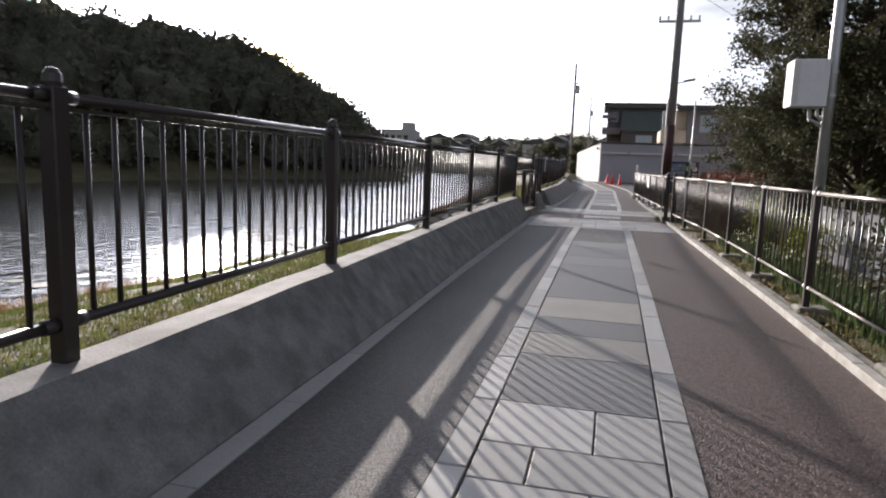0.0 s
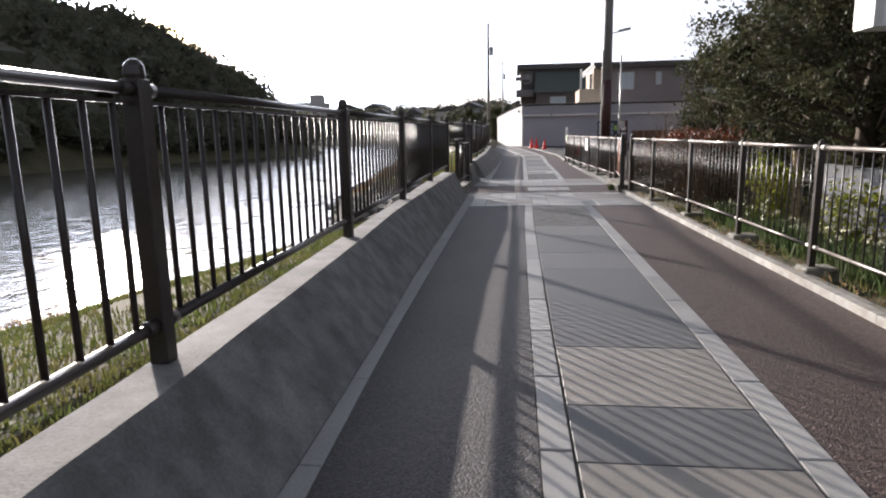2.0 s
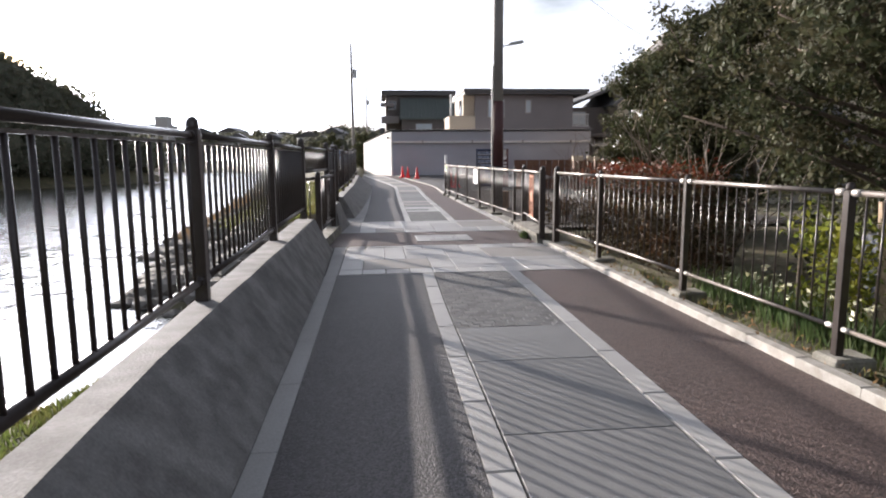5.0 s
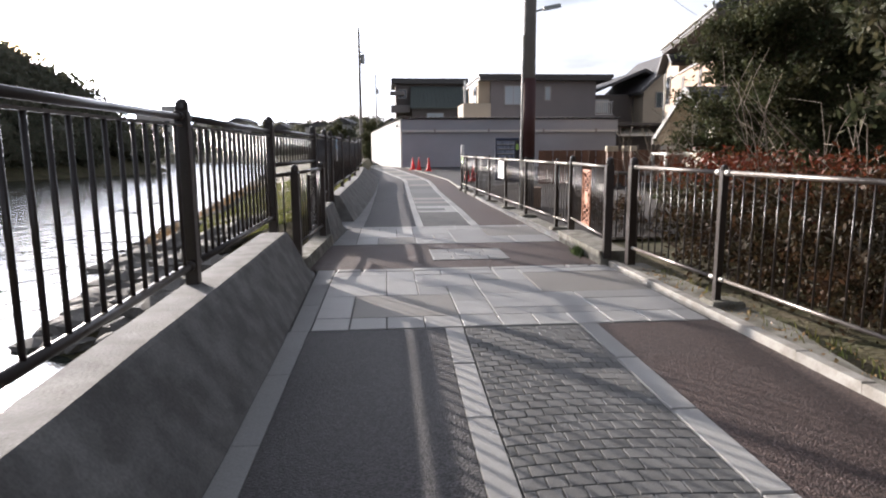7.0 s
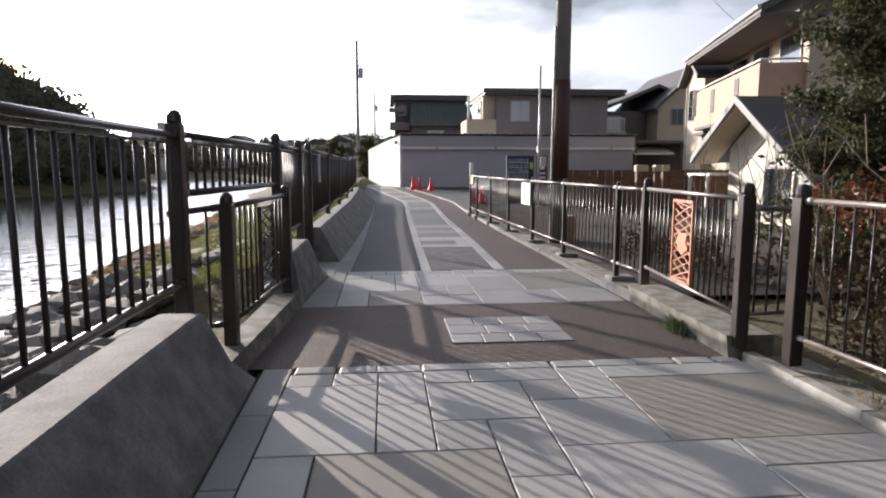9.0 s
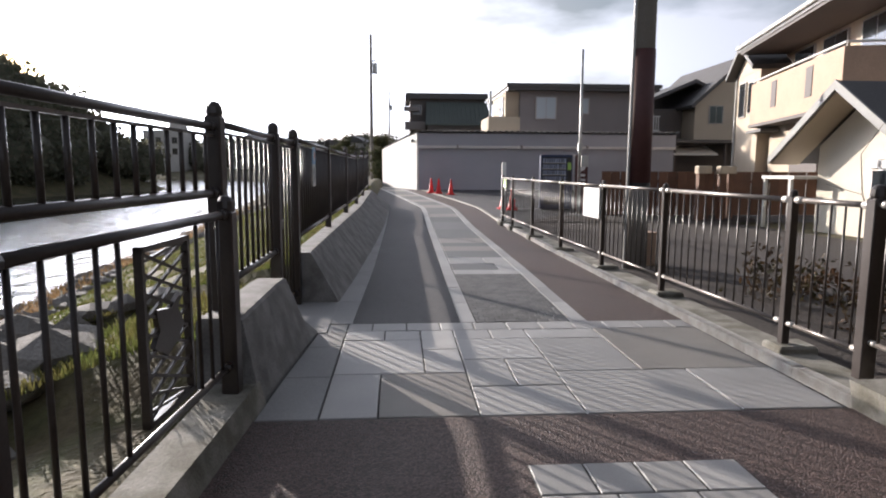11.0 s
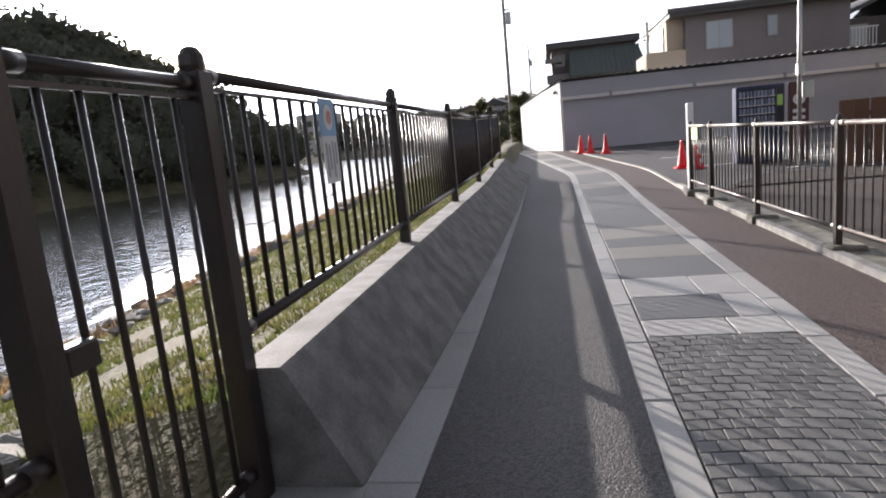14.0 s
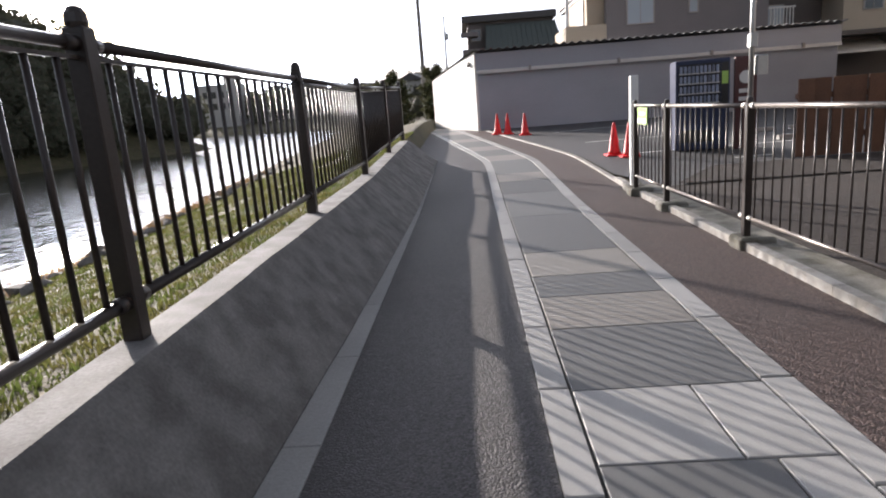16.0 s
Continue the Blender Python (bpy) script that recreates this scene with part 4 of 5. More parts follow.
gw = thing("garden_wall", pose(3.95, 7.6, 0), "grey block garden wall under the trees", "wall")
gbm = Shape().box(0, 0.12, 0, 0.385, 0, 0.185, 0.006).mesh("block", M_BLOCK)
for r_ in range(5):
    for i in range(14):
        part("block", gbm, None, gw).location = (0, 0.39 * i + (0.195 if r_ % 2 else 0), 0.19 * r_ - 0.03)
st = thing("tree_stump", pose(3.15, 12.0, 0), "pale peeling tree stump among the flowers", "tree stump")
part("stem", Shape().tube((0, 0, -0.05), (0.02, 0.03, 0.5), 0.07, 0.055, 9).tube((0.02, 0.03, 0.5), (0.0, 0.08, 1.15), 0.055, 0.045, 9), M_STUMP, st)
part("branch", Shape().tube((0.01, 0.05, 0.75), (-0.05, -0.14, 1.1), 0.03, 0.018, 7), M_STUMP, st)
bxs = thing("cardboard_box", pose(2.75, 26.1, -0.03), "small tan cardboard box behind the railing", "box")
part("body", Shape().box(-0.12, 0.12, -0.15, 0.15, 0, 0.55, 0.006), M_TANTILE, bxs)
part("flap", Shape().box(-0.13, 0.13, -0.16, 0.16, 0.55, 0.57), M_TANTILE, bxs)
for x_, y_ in ((7.6, 34.2), (7.9, 34.5), (8.3, 34.3), (8.7, 34.6)):
    pt = thing("gate_pillar", pose(x_, y_, 0), "slim cream-topped garden pillar", "pillar", "garden pillars")
    part("shaft", Shape().box(-0.09, 0.09, -0.09, 0.09, 0, 1.4), M_WOODFENCE, pt)
    part("cap", Shape().box(-0.13, 0.13, -0.13, 0.13, 1.4, 1.62, 0.03), M_CREAM, pt)


# ---------------------------------------------------------------- poles, signs, cones, machines
up = thing("utility_pole", pose(2.47, 25.75, 0), "tall brown utility pole with a street lamp arm", "utility pole")
part("pole", Shape().tube((0, 0, -0.1), (0, 0, 2.0), 0.165, 0.16, 16).tube((0, 0, 2.0), (0, 0, 9.0), 0.16, 0.13, 16), M_POLE, up, smooth=True)
part("wrap", Shape().tube((0, 0, 1.3), (0, 0, 3.2), 0.168, 0.166, 16), M_RED, up, "dark red-brown plastic wrap", smooth=True)
part("tie", Shape().tube((0, 0, 1.25), (0, 0, 1.3), 0.17, 0.17, 16), M_BLACK, up)
lamp = part("lamp_arm", Shape().tube((0.1, 0, 4.76), (0.62, 0.05, 4.9), 0.022), M_GALV, up)
part("lamp_head", Shape().box(-0.1, 0.34, -0.06, 0.06, -0.04, 0.05, 0.02), M_GALV, lamp).matrix_local = pose(0.42, 0.04, 4.85, 0, -12, 5)
part("crossarm", Shape().box(-0.75, 0.75, -0.04, 0.04, 7.0, 7.08), M_GALV, up)
for x in (-0.7, -0.4, 0.4, 0.7):
    part("insulator", Shape().lathe([(0.02, 7.08), (0.05, 7.12), (0.03, 7.16), (0.05, 7.2), (0.02, 7.25)], 8, x, 0), M_WHITE, up)
part("service_pipe", Shape().tube((-0.19, -0.06, 0), (-0.17, -0.06, 4.2), 0.028), M_GALV, up)

for x, y, h, z0 in ((-3.35, 70.0, 12.2, 0.3), (-2.6, 118.0, 12.5, 1.5)):
    fp = thing("utility_pole", pose(x, y, z0), "slim grey utility pole beyond the pond wall", "utility pole")
    part("pole", Shape().tube((0, 0, -1), (0, 0, h), 0.17, 0.11, 10), M_POLE, fp)
    part("transformer", Shape().tube((0.33, 0, h * 0.74), (0.33, 0, h * 0.81), 0.2, n=10), M_GALV, fp)
    part("crossarm", Shape().box(-0.1, 0.4, -0.03, 0.03, h * 0.82, h * 0.83), M_GALV, fp)

mp = thing("metal_pole", pose(4.65, 36.3, 0.09), "thin galvanised pole beside the vending machine", "pole")
part("pole", Shape().tube((0, 0, 0), (0, 0, 5.1), 0.05, 0.04, 10), M_GALV, mp, smooth=True)
part("clamp", Shape().box(-0.065, 0.065, -0.09, 0.06, 2.0, 2.24, 0.02), M_GALV, mp)
part("meter_box", Shape().box(0.06, 0.26, -0.1, 0.05, 1.5, 1.85, 0.02), M_GALV, mp)

vm = thing("vending_machine", pose(3.72, 37.65, 0.13, 0, 0, -9), "dark blue drinks vending machine with a display window", "vending machine")
part("body", Shape().box(0, 1.05, 0, 0.75, 0.04, 1.86, 0.02), M_MACHINE, vm)
part("display", Shape().box(0.05, 0.86, -0.012, 0, 0.95, 1.78), M_BLACK, vm)
can = Shape().lathe([(0.024, 0), (0.027, 0.01), (0.027, 0.12), (0.02, 0.14)], 8).mesh("can", M_CANS)
for r in range(4):
    sh = part("display_shelf", Shape().box(0.06, 0.85, -0.045, -0.012, 0.98 + 0.2 * r, 1.0 + 0.2 * r), M_TRIM, vm)
    for i in range(10):
        part("can", can, None, sh).location = (0.1 + 0.078 * i, -0.03, 1.0 + 0.2 * r)
part("button_panel", Shape().box(0.88, 1.02, -0.014, 0, 0.9, 1.78), M_BLACK, vm)
part("lit_panel", Shape().box(0.89, 1.01, -0.02, -0.014, 1.35, 1.6), M_GREENSIGN, vm, "green panel")
part("tray", Shape().box(0.12, 0.75, -0.02, 0, 0.2, 0.45), M_BLACK, vm)
sb = thing("advert_board", pose(4.86, 37.5, 0.13, 0, 0, -9), "upright dark red advertising board with pale emblem", "sign")
part("board", Shape().box(0, 0.42, 0, 0.1, 0, 1.86, 0.01), M_RED, sb)
part("emblem", Shape().lathe([(0.13, -0.006), (0.13, 0.006)], 16), M_PAPER, sb).matrix_local = pose(0.21, -0.006, 1.45, 90)
for z in (1.14, 0.98):
    part("letter_bar", Shape().box(0.08, 0.34, -0.008, 0, z, z + 0.08), M_PAPER, sb)

wp = thing("marker_post", pose(1.78, 33.58, 0.0), "square white marker post at the fence end", "post")
part("post", Shape().box(-0.055, 0.055, -0.055, 0.055, 0, 1.68, 0.012), M_WHITE, wp)
part("base", Shape().box(-0.14, 0.14, -0.14, 0.14, -0.05, 0.1, 0.02), M_STRIP, wp)
ss = thing("small_sign", pose(1.68, 32.75, 0.0), "small green and white plate on the fence", "sign")
part("plate", Shape().box(-0.012, 0.0, -0.22, 0.22, 1.02, 1.24), M_GREENSIGN, ss)
part("stripe", Shape().box(-0.016, -0.012, -0.2, 0.2, 1.04, 1.1), M_WHITE, ss)
part("letter_bar", Shape().box(-0.016, -0.012, -0.14, 0.12, 1.14, 1.18), M_BLUE, ss)
ws = thing("notice_board", pose(1.84, 25.95, 0.0), "blank white notice board tied to the fence", "sign")
part("board", Shape().box(-0.012, 0.008, -0.38, 0.38, 0.78, 1.22, 0.004), M_WHITE, ws)
part("tie", Shape().box(-0.016, 0.03, -0.3, -0.28, 1.16, 1.2), M_BLACK, ws)
part("tie", Shape().box(-0.016, 0.03, 0.28, 0.3, 1.16, 1.2), M_BLACK, ws)

for i, (x0, y0, x1, y1) in enumerate(((2.2, 45.2, 6.5, 46.2), (2.5, 41.1, 6.2, 41.5), (4.35, 36.2, 5.15, 36.3), (3.0, 38.0, 7.2, 38.3))):
    d_ = Vector((x1 - x0, y1 - y0, 0)).normalized()
    n_ = Vector((-d_.y, d_.x, 0)) * 0.06
    ln_ = Shape()
    pts_ = [Vector((x0, y0, gz(y0) + 0.016)), Vector((x1, y1, gz(y1) + 0.016))]
    ln_.add([pts_[0] - n_, pts_[1] - n_, pts_[1] + n_, pts_[0] + n_], [(0, 1, 2, 3)])
    solid("road_marking", ln_, M_LINE, "worn white parking bay line", "road marking", kind="structure")
wst = Shape().prism([(-0.07, 0), (0.07, 0), (0.05, 0.1), (-0.05, 0.1)], "x", -0.3, 0.3).mesh("wheel_stop", M_KERB)
for x_, y_ in ((6.6, 38.6), (6.9, 40.6), (7.5, 38.7), (7.9, 40.7)):
    tagged(new("wheel_stop", wst), "pale concrete wheel stop on the lot", "wheel stop", "wheel stops").location = (x_, y_, gz(y_) + 0.012)
cone = thing("traffic_cone", pose(0.45, 46.2, gz(46.2)), "orange-red plastic traffic cone", "traffic cone", "traffic cones")
part("cone", Shape().lathe([(0.15, 0.03), (0.12, 0.1), (0.035, 0.66), (0.03, 0.7), (0.012, 0.7)], 16), M_CONE, cone, smooth=True)
part("base", Shape().box(-0.19, 0.19, -0.19, 0.19, 0, 0.035, 0.01), M_CONE, cone)
for x, y in ((0.78, 45.9), (1.28, 45.0), (2.5, 37.9), (2.72, 37.5)):
    copy_thing(cone, pose(x, y, gz(y) + 0.012))
cone.matrix_world = pose(0.45, 46.2, gz(46.2) + 0.012)
bar_ = thing("cone_bar", pose(2.8, 37.3, gz(37.3)), "red and white striped bar leaning on a cone", "barrier bar")
for i in range(6):
    a, b = Vector((0.05, -0.1, 0.05)), Vector((-0.1, 0.12, 0.72))
    part("band", Shape().tube(a.lerp(b, i / 6), a.lerp(b, (i + 1) / 6), 0.02), M_WHITE if i % 2 else M_CONE, bar_)

bp = thing("equipment_pole", pose(2.66, 8.75, 0), "grey steel pole carrying a white equipment box", "pole")
part("pole", Shape().tube((0, 0, -0.1), (0, 0, 6.0), 0.07, 0.06, 14), M_GALV, bp, smooth=True)
bx = part("equipment_box", Shape().box(-0.47, -0.07, -0.16, 0.16, 2.3, 2.86, 0.015), M_BOX, bp, "white enamelled box")
part("lid_seam", Shape().box(-0.473, -0.40, -0.164, 0.164, 2.32, 2.84), M_TRIM, bx)
for low in (2.42, 2.7):
    part("strap", Shape().tube((0, 0, low), (0, 0, low + 0.04), 0.075, n=14), M_GALV, bp)
part("conduit", Shape().tube((-0.22, 0, 2.3), (-0.2, 0, 2.15), 0.022).tube((-0.2, 0, 2.15), (-0.06, 0, 2.08), 0.022).tube((-0.13, 0, 2.3), (-0.12, 0, 2.2), 0.022).tube((-0.12, 0, 2.2), (-0.05, 0, 2.14), 0.022), M_GALV, bp)


# poster on the railing
po = thing("poster", pose(rail_x(24.9) + 0.03, 24.9, 0.04), "blue and white poster tied to the railing", "poster")
part("sheet", Shape().box(0, 0.006, -0.13, 0.13, 1.5, 1.72), M_BLUE, po)
part("paper", Shape().box(0, 0.005, -0.125, 0.125, 1.22, 1.5), M_PAPER, po)
part("picture", Shape().lathe([(0.075, 0), (0.075, 0.003)], 18), M_PAPER, po).matrix_local = pose(0.006, 0, 1.61, 0, 90, 0)
part("picture", Shape().lathe([(0.042, 0), (0.042, 0.003)], 14), M_REDINK, po).matrix_local = pose(0.0095, 0.005, 1.61, 0, 90, 0)
for yy, z0, z1 in ((-0.08, 1.26, 1.46), (-0.03, 1.3, 1.45), (0.03, 1.25, 1.47), (0.08, 1.33, 1.46)):
    part("letter_bar", Shape().box(0.005, 0.007, yy - 0.012, yy + 0.012, z0, z1), M_INK, po)


# ---------------------------------------------------------------- wires
def wire(p, q, sag, r=0.008):
    p, q = Vector(p), Vector(q)
    sh = Shape()
    pts = [p.lerp(q, i / 16) - Vector((0, 0, sag * 4 * (i / 16) * (1 - i / 16))) for i in range(17)]
    for a, b in zip(pts, pts[1:]):
        sh.tube(a, b, r, n=4)
    return solid("overhead_wire", sh, M_BLACK, "thin black overhead cable between poles", "cable", "overhead cables")


wire((2.47, 25.75, 8.4), (12.4, 37.0, 7.0), 0.4)


# ---------------------------------------------------------------- planting
rng = np.random.default_rng(7)


def leaf_cloud(centres, size, per, spread, rng, up_bias=0.0):
    """Small folded leaves scattered round centres: vertices and faces."""
    c = np.repeat(np.asarray(centres, float), per, axis=0)
    n = len(c)
    p = c + rng.normal(0, 1, (n, 3)) * np.asarray(spread)
    a = rng.normal(0, 1, (n, 3))
    a[:, 2] += up_bias
    a /= np.linalg.norm(a, axis=1)[:, None]
    b = np.cross(a, rng.normal(0, 1, (n, 3)))
    b /= np.linalg.norm(b, axis=1)[:, None]
    s = size * rng.uniform(0.6, 1.35, (n, 1))
    v = np.stack([p - a * s, p + b * s * 0.45, p + a * s, p - b * s * 0.45], 1).reshape(-1, 3)
    k = np.arange(n)[:, None] * 4
    return v, (k + np.array([[0, 1, 2, 3]]))


def cloud_mesh(name, v, f, material):
    return mesh_of(name, v.tolist(), f.tolist(), material)


def tree(x, y, height, radius, trunk_r, material, leaf, clumps, per, label, low=0.12, lean=(0, 0), taper=None):
    ob = thing("tree", pose(x, y, 0), label, "tree")
    tr = Shape()
    pts = [Vector((lean[0] * k + 0.12 * math.sin(3 * k + x), lean[1] * k + 0.1 * math.cos(4 * k + y), height * 0.93 * k)) for k in (0, 0.2, 0.4, 0.6, 0.8, 1.0)]
    for i, (a, b) in enumerate(zip(pts, pts[1:])):
        tr.tube(a, b, trunk_r * (1 - 0.18 * i), trunk_r * (1 - 0.18 * (i + 1)), 9)
    leaves = []
    for i in range(clumps):
        k = low + (1 - low) * (i + 0.5) / clumps
        ang = i * 2.399 + x
        reach = radius * (0.45 + 0.55 * rng.random()) * (taper(k) if taper else math.sqrt(max(0.05, 1 - ((k - 0.3) / 0.76) ** 2)))
        base = Vector((lean[0] * k, lean[1] * k, height * max(k - 0.1, 0.06)))
        tip = Vector((math.cos(ang) * reach + lean[0] * k, math.sin(ang) * reach + lean[1] * k, height * k + 0.25 * rng.normal()))
        tr.tube(base, tip, trunk_r * 0.28 * (1.1 - k), 0.012, 5)
        out = (tip - base).normalized()
        # leafy twigs fan out from the outer part of each limb
        for s in (0.45, 0.62, 0.76, 0.88, 1.0):
            c = base.lerp(tip, s)
            d = (out + Vector(rng.normal(0, 0.55, 3)) + Vector((0, 0, 0.25))).normalized()
            ln = radius * rng.uniform(0.14, 0.27)
            tr.tube(c, c + d * ln, 0.012, 0.004, 4)
            leaves += [tuple(c + d * ln * u) for u in (0.2, 0.45, 0.7, 0.9, 1.05)]
    part("trunk", tr, M_BARK, ob, smooth=True)
    v, f = leaf_cloud(leaves, leaf, max(per * 3 // 25, 6), (0.10, 0.10, 0.085), rng)
    part("crown", cloud_mesh("crown", v, f, material), None, ob)
    return ob


tree(6.9, 15.3, 8.6, 2.5, 0.22, M_LEAF, 0.042, 120, 300, "broad dark evergreen tree behind the fence")
tree(5.9, 9.6, 8.0, 2.6, 0.2, M_LEAF2, 0.042, 130, 320, "tall dark evergreen tree in the garden")
tree(4.6, 12.9, 8.2, 3.15, 0.17, M_LEAF2, 0.04, 150, 330, "feathery dark evergreen tree reaching over the fence", low=0.2, taper=lambda k: 1.02 - 0.42 * k)
tree(5.2, 19.9, 3.9, 1.65, 0.1, M_LEAF, 0.042, 80, 260, "rounded dark evergreen tree near the house", low=0.05)
tree(7.6, 21.3, 5.6, 1.8, 0.12, M_LEAF2, 0.06, 70, 170, "small evergreen tree beside the white house")
tree(8.5, 11.5, 7.5, 2.8, 0.2, M_LEAF2, 0.09, 60, 90, "dark evergreen tree at the back of the garden")
tree(-5.2, 66.0, 3.6, 1.3, 0.1, M_LEAF, 0.1, 30, 70, "small dark evergreen beyond the wall end")
tree(-2.1, 60.0, 3.4, 1.0, 0.08, M_LEAF, 0.07, 40, 120, "clipped evergreen bush by the path bend")


def hedge(x0, x1, y0, y1, z0, z1, n, per, leaf, material, label, category="hedge"):
    ob = thing("hedge", pose((x0 + x1) / 2, (y0 + y1) / 2, z0), label, category)
    c = np.stack([rng.uniform(x0, x1, n) - (x0 + x1) / 2, rng.uniform(y0, y1, n) - (y0 + y1) / 2, rng.uniform(0.05, z1 - z0, n)], 1)
    v, f = leaf_cloud(c, leaf, per, (0.1, 0.1, 0.09), rng)
    part("foliage", cloud_mesh("foliage", v, f, material), None, ob)
    for q in c[:: max(n // 14, 1)]:
        part("stem", Shape().tube((q[0] * 0.9, q[1] * 0.97, 0), (q[0], q[1], max(q[2], 0.3)), 0.016, 0.006, 5), M_TWIG, ob)
    return ob


hedge(2.6, 3.5, 14.6, 18.4, 0, 1.2, 330, 40, 0.035, M_HEDGE, "brownish green clipped hedge behind the fence")
hedge(2.7, 3.6, 15.2, 18.6, 1.05, 1.36, 75, 34, 0.035, M_REDLEAF, "red-leaved top growth of the hedge")
hedge(3.1, 4.6, 3.5, 9.0, 0, 1.3, 200, 30, 0.05, M_LEAF, "dark green garden shrubs behind the fence", "shrub")
hedge(4.15, 5.2, 9.4, 15.0, 0, 1.2, 160, 30, 0.045, M_LEAF, "dark green garden shrubs under the trees", "shrub")
hedge(2.75, 3.2, 11.9, 12.7, 0, 1.0, 40, 30, 0.04, M_YELLOW, "yellow-green flowering shrub behind the fence", "shrub")
hedge(2.8, 3.3, 10.0, 10.6, 0, 0.8, 26, 30, 0.04, M_YELLOW, "yellow-green flowering shrub behind the fence", "shrub")
hedge(2.9, 3.9, 20.8, 24.0, -0.05, 0.5, 60, 26, 0.04, M_HEDGE, "low garden shrub beside the fence", "shrub")


def bare_shrub(x, y, h, n, label):
    ob = thing("bare_shrub", pose(x, y, 0), label, "shrub", "bare shrubs")
    for i in range(n):
        sh = Shape()
        a = rng.uniform(0, 6.28)
        p = Vector((0.12 * math.cos(a), 0.12 * math.sin(a), 0))
        d = Vector((0.35 * math.cos(a), 0.35 * math.sin(a), 1)).normalized()
        r = 0.02
        for k in range(5):
            q = p + d * h / 5 * rng.uniform(0.7, 1.2)
            sh.tube(p, q, r, r * 0.75, 5)
            if k > 0:
                e = (d + Vector(rng.normal(0, 0.55, 3))).normalized()
                sh.tube(q, q + e * h * 0.2, r * 0.6, 0.003, 4)
            p, r = q, r * 0.75
            d = (d + Vector(rng.normal(0, 0.22, 3))).normalized()
        part("stem", sh, M_TWIG, ob)


for x, y, h in ((3.7, 16.4, 2.2), (4.0, 17.8, 2.3), (3.6, 19.3, 2.1), (3.5, 15.2, 1.9), (4.4, 20.6, 2.0), (4.2, 22.4, 1.9)):
    bare_shrub(x, y, h, 9, "leafless pale-stemmed shrub behind the hedge")


def blades(name, places, hmin, hmax, w, material, label, category, seed):
    """Many grass blades, each a bent tapering strip."""
    r = np.random.default_rng(seed)
    p = np.asarray(places, float)
    n = len(p)
    h = r.uniform(hmin, hmax, (n, 1))
    a = r.uniform(0, 6.283, n)
    side = np.stack([np.cos(a), np.sin(a), 0 * a], 1) * w
    b = r.uniform(0, 6.283, n)
    lean = np.stack([np.cos(b), np.sin(b), 0 * b], 1) * h * r.uniform(0.1, 0.6, (n, 1))
    upv = np.concatenate([np.zeros((n, 2)), h], 1)
    v = np.stack([p - side, p + side, p + side * 0.7 + upv * 0.6 + lean * 0.35, p - side * 0.7 + upv * 0.6 + lean * 0.35, p + upv + lean], 1).reshape(-1, 3)
    k = np.arange(n) * 5
    f = [(int(i), int(i + 1), int(i + 2), int(i + 3)) for i in k] + [(int(i + 3), int(i + 2), int(i + 4)) for i in k]
    return tagged(new(name, mesh_of(name, v.tolist(), f, material)), label, category, kind="stuff")


def scatter(n, y0, y1, s0, s1, seed):
    """Points on the bank between the wall and the water."""
    r = np.random.default_rng(seed)
    out = []
    while len(out) < n:
        y = r.uniform(y0, y1)
        s = s0 + (s1 - s0) * r.random() ** 1.2
        wx = rail_x(y) - 0.09
        x = wx + (shore_x(y) - wx) * s
        if in_gap(y) and s < 0.35:
            continue
        if noise.noise((x * 0.9, y * 0.9, 5)) < -0.38:
            continue
        out.append((x, y, ground_z(x, y) - 0.01))
    return out


blades("grass", scatter(60000, -3, 11.0, 0.0, 0.82, 11), 0.02, 0.065, 0.006, M_GRASS, "short rough green grass on the bank", "grass", 12)
blades("grass", scatter(85000, 23, 44, 0.0, 0.85, 13), 0.02, 0.06, 0.007, M_GRASS, "short rough green grass on the bank", "grass", 14)
blades("grass", scatter(4000, 19, 23, 0.0, 0.5, 17), 0.04, 0.12, 0.006, M_GRASS, "sparse grass behind the parapet", "grass", 18)
blades("reeds", scatter(5000, -4, 11.2, 0.75, 1.02, 15), 0.08, 0.3, 0.009, M_DRY, "dry brown reeds along the water", "reeds", 16)
blades("reeds", scatter(4000, 24, 50, 0.8, 1.02, 19), 0.06, 0.22, 0.009, M_DRY, "dry brown reeds along the water", "reeds", 20)
blades("daffodils", [(rng.uniform(2.45, 3.0), y, -0.02) for y in rng.uniform(6.0, 14.0, 2300)], 0.15, 0.38, 0.009, M_BLADE, "green daffodil leaves behind the fence", "plants", 22)
blades("grass", [(kerb_x(y) + rng.uniform(0.22, 0.46), y, 0.04) for y in rng.uniform(5.0, 17.5, 700)], 0.03, 0.11, 0.005, M_GRASS, "weeds in the joint under the fence", "weeds", 23)
v, f = leaf_cloud([(rng.uniform(2.5, 3.0), y, rng.uniform(0.25, 0.42)) for y in rng.uniform(7, 13.5, 60)], 0.028, 5, (0.02, 0.02, 0.015), rng)
tagged(new("flowers", cloud_mesh("flowers", v, f, M_FLOWER)), "pale daffodil blooms above green leaves", "flowers", kind="stuff")

blades("weeds", [(1.7 + rng.normal(0, 0.05), 18.95 + rng.normal(0, 0.09), 0.0) for i in range(160)], 0.06, 0.17, 0.008, M_BLADE, "green weed tuft at the foot of the concrete block", "weeds", 24)
v, f = leaf_cloud([(kerb_x(y) + 0.12 + abs(rng.normal(0, 0.16)), y, 0.075) for y in rng.uniform(3, 17.5, 420)], 0.022, 1, (0.02, 0.02, 0.004), rng)
tagged(new("leaf_litter", cloud_mesh("leaf_litter", v, f, M_DRY)), "dry brown leaves under the fence", "leaves", kind="stuff")
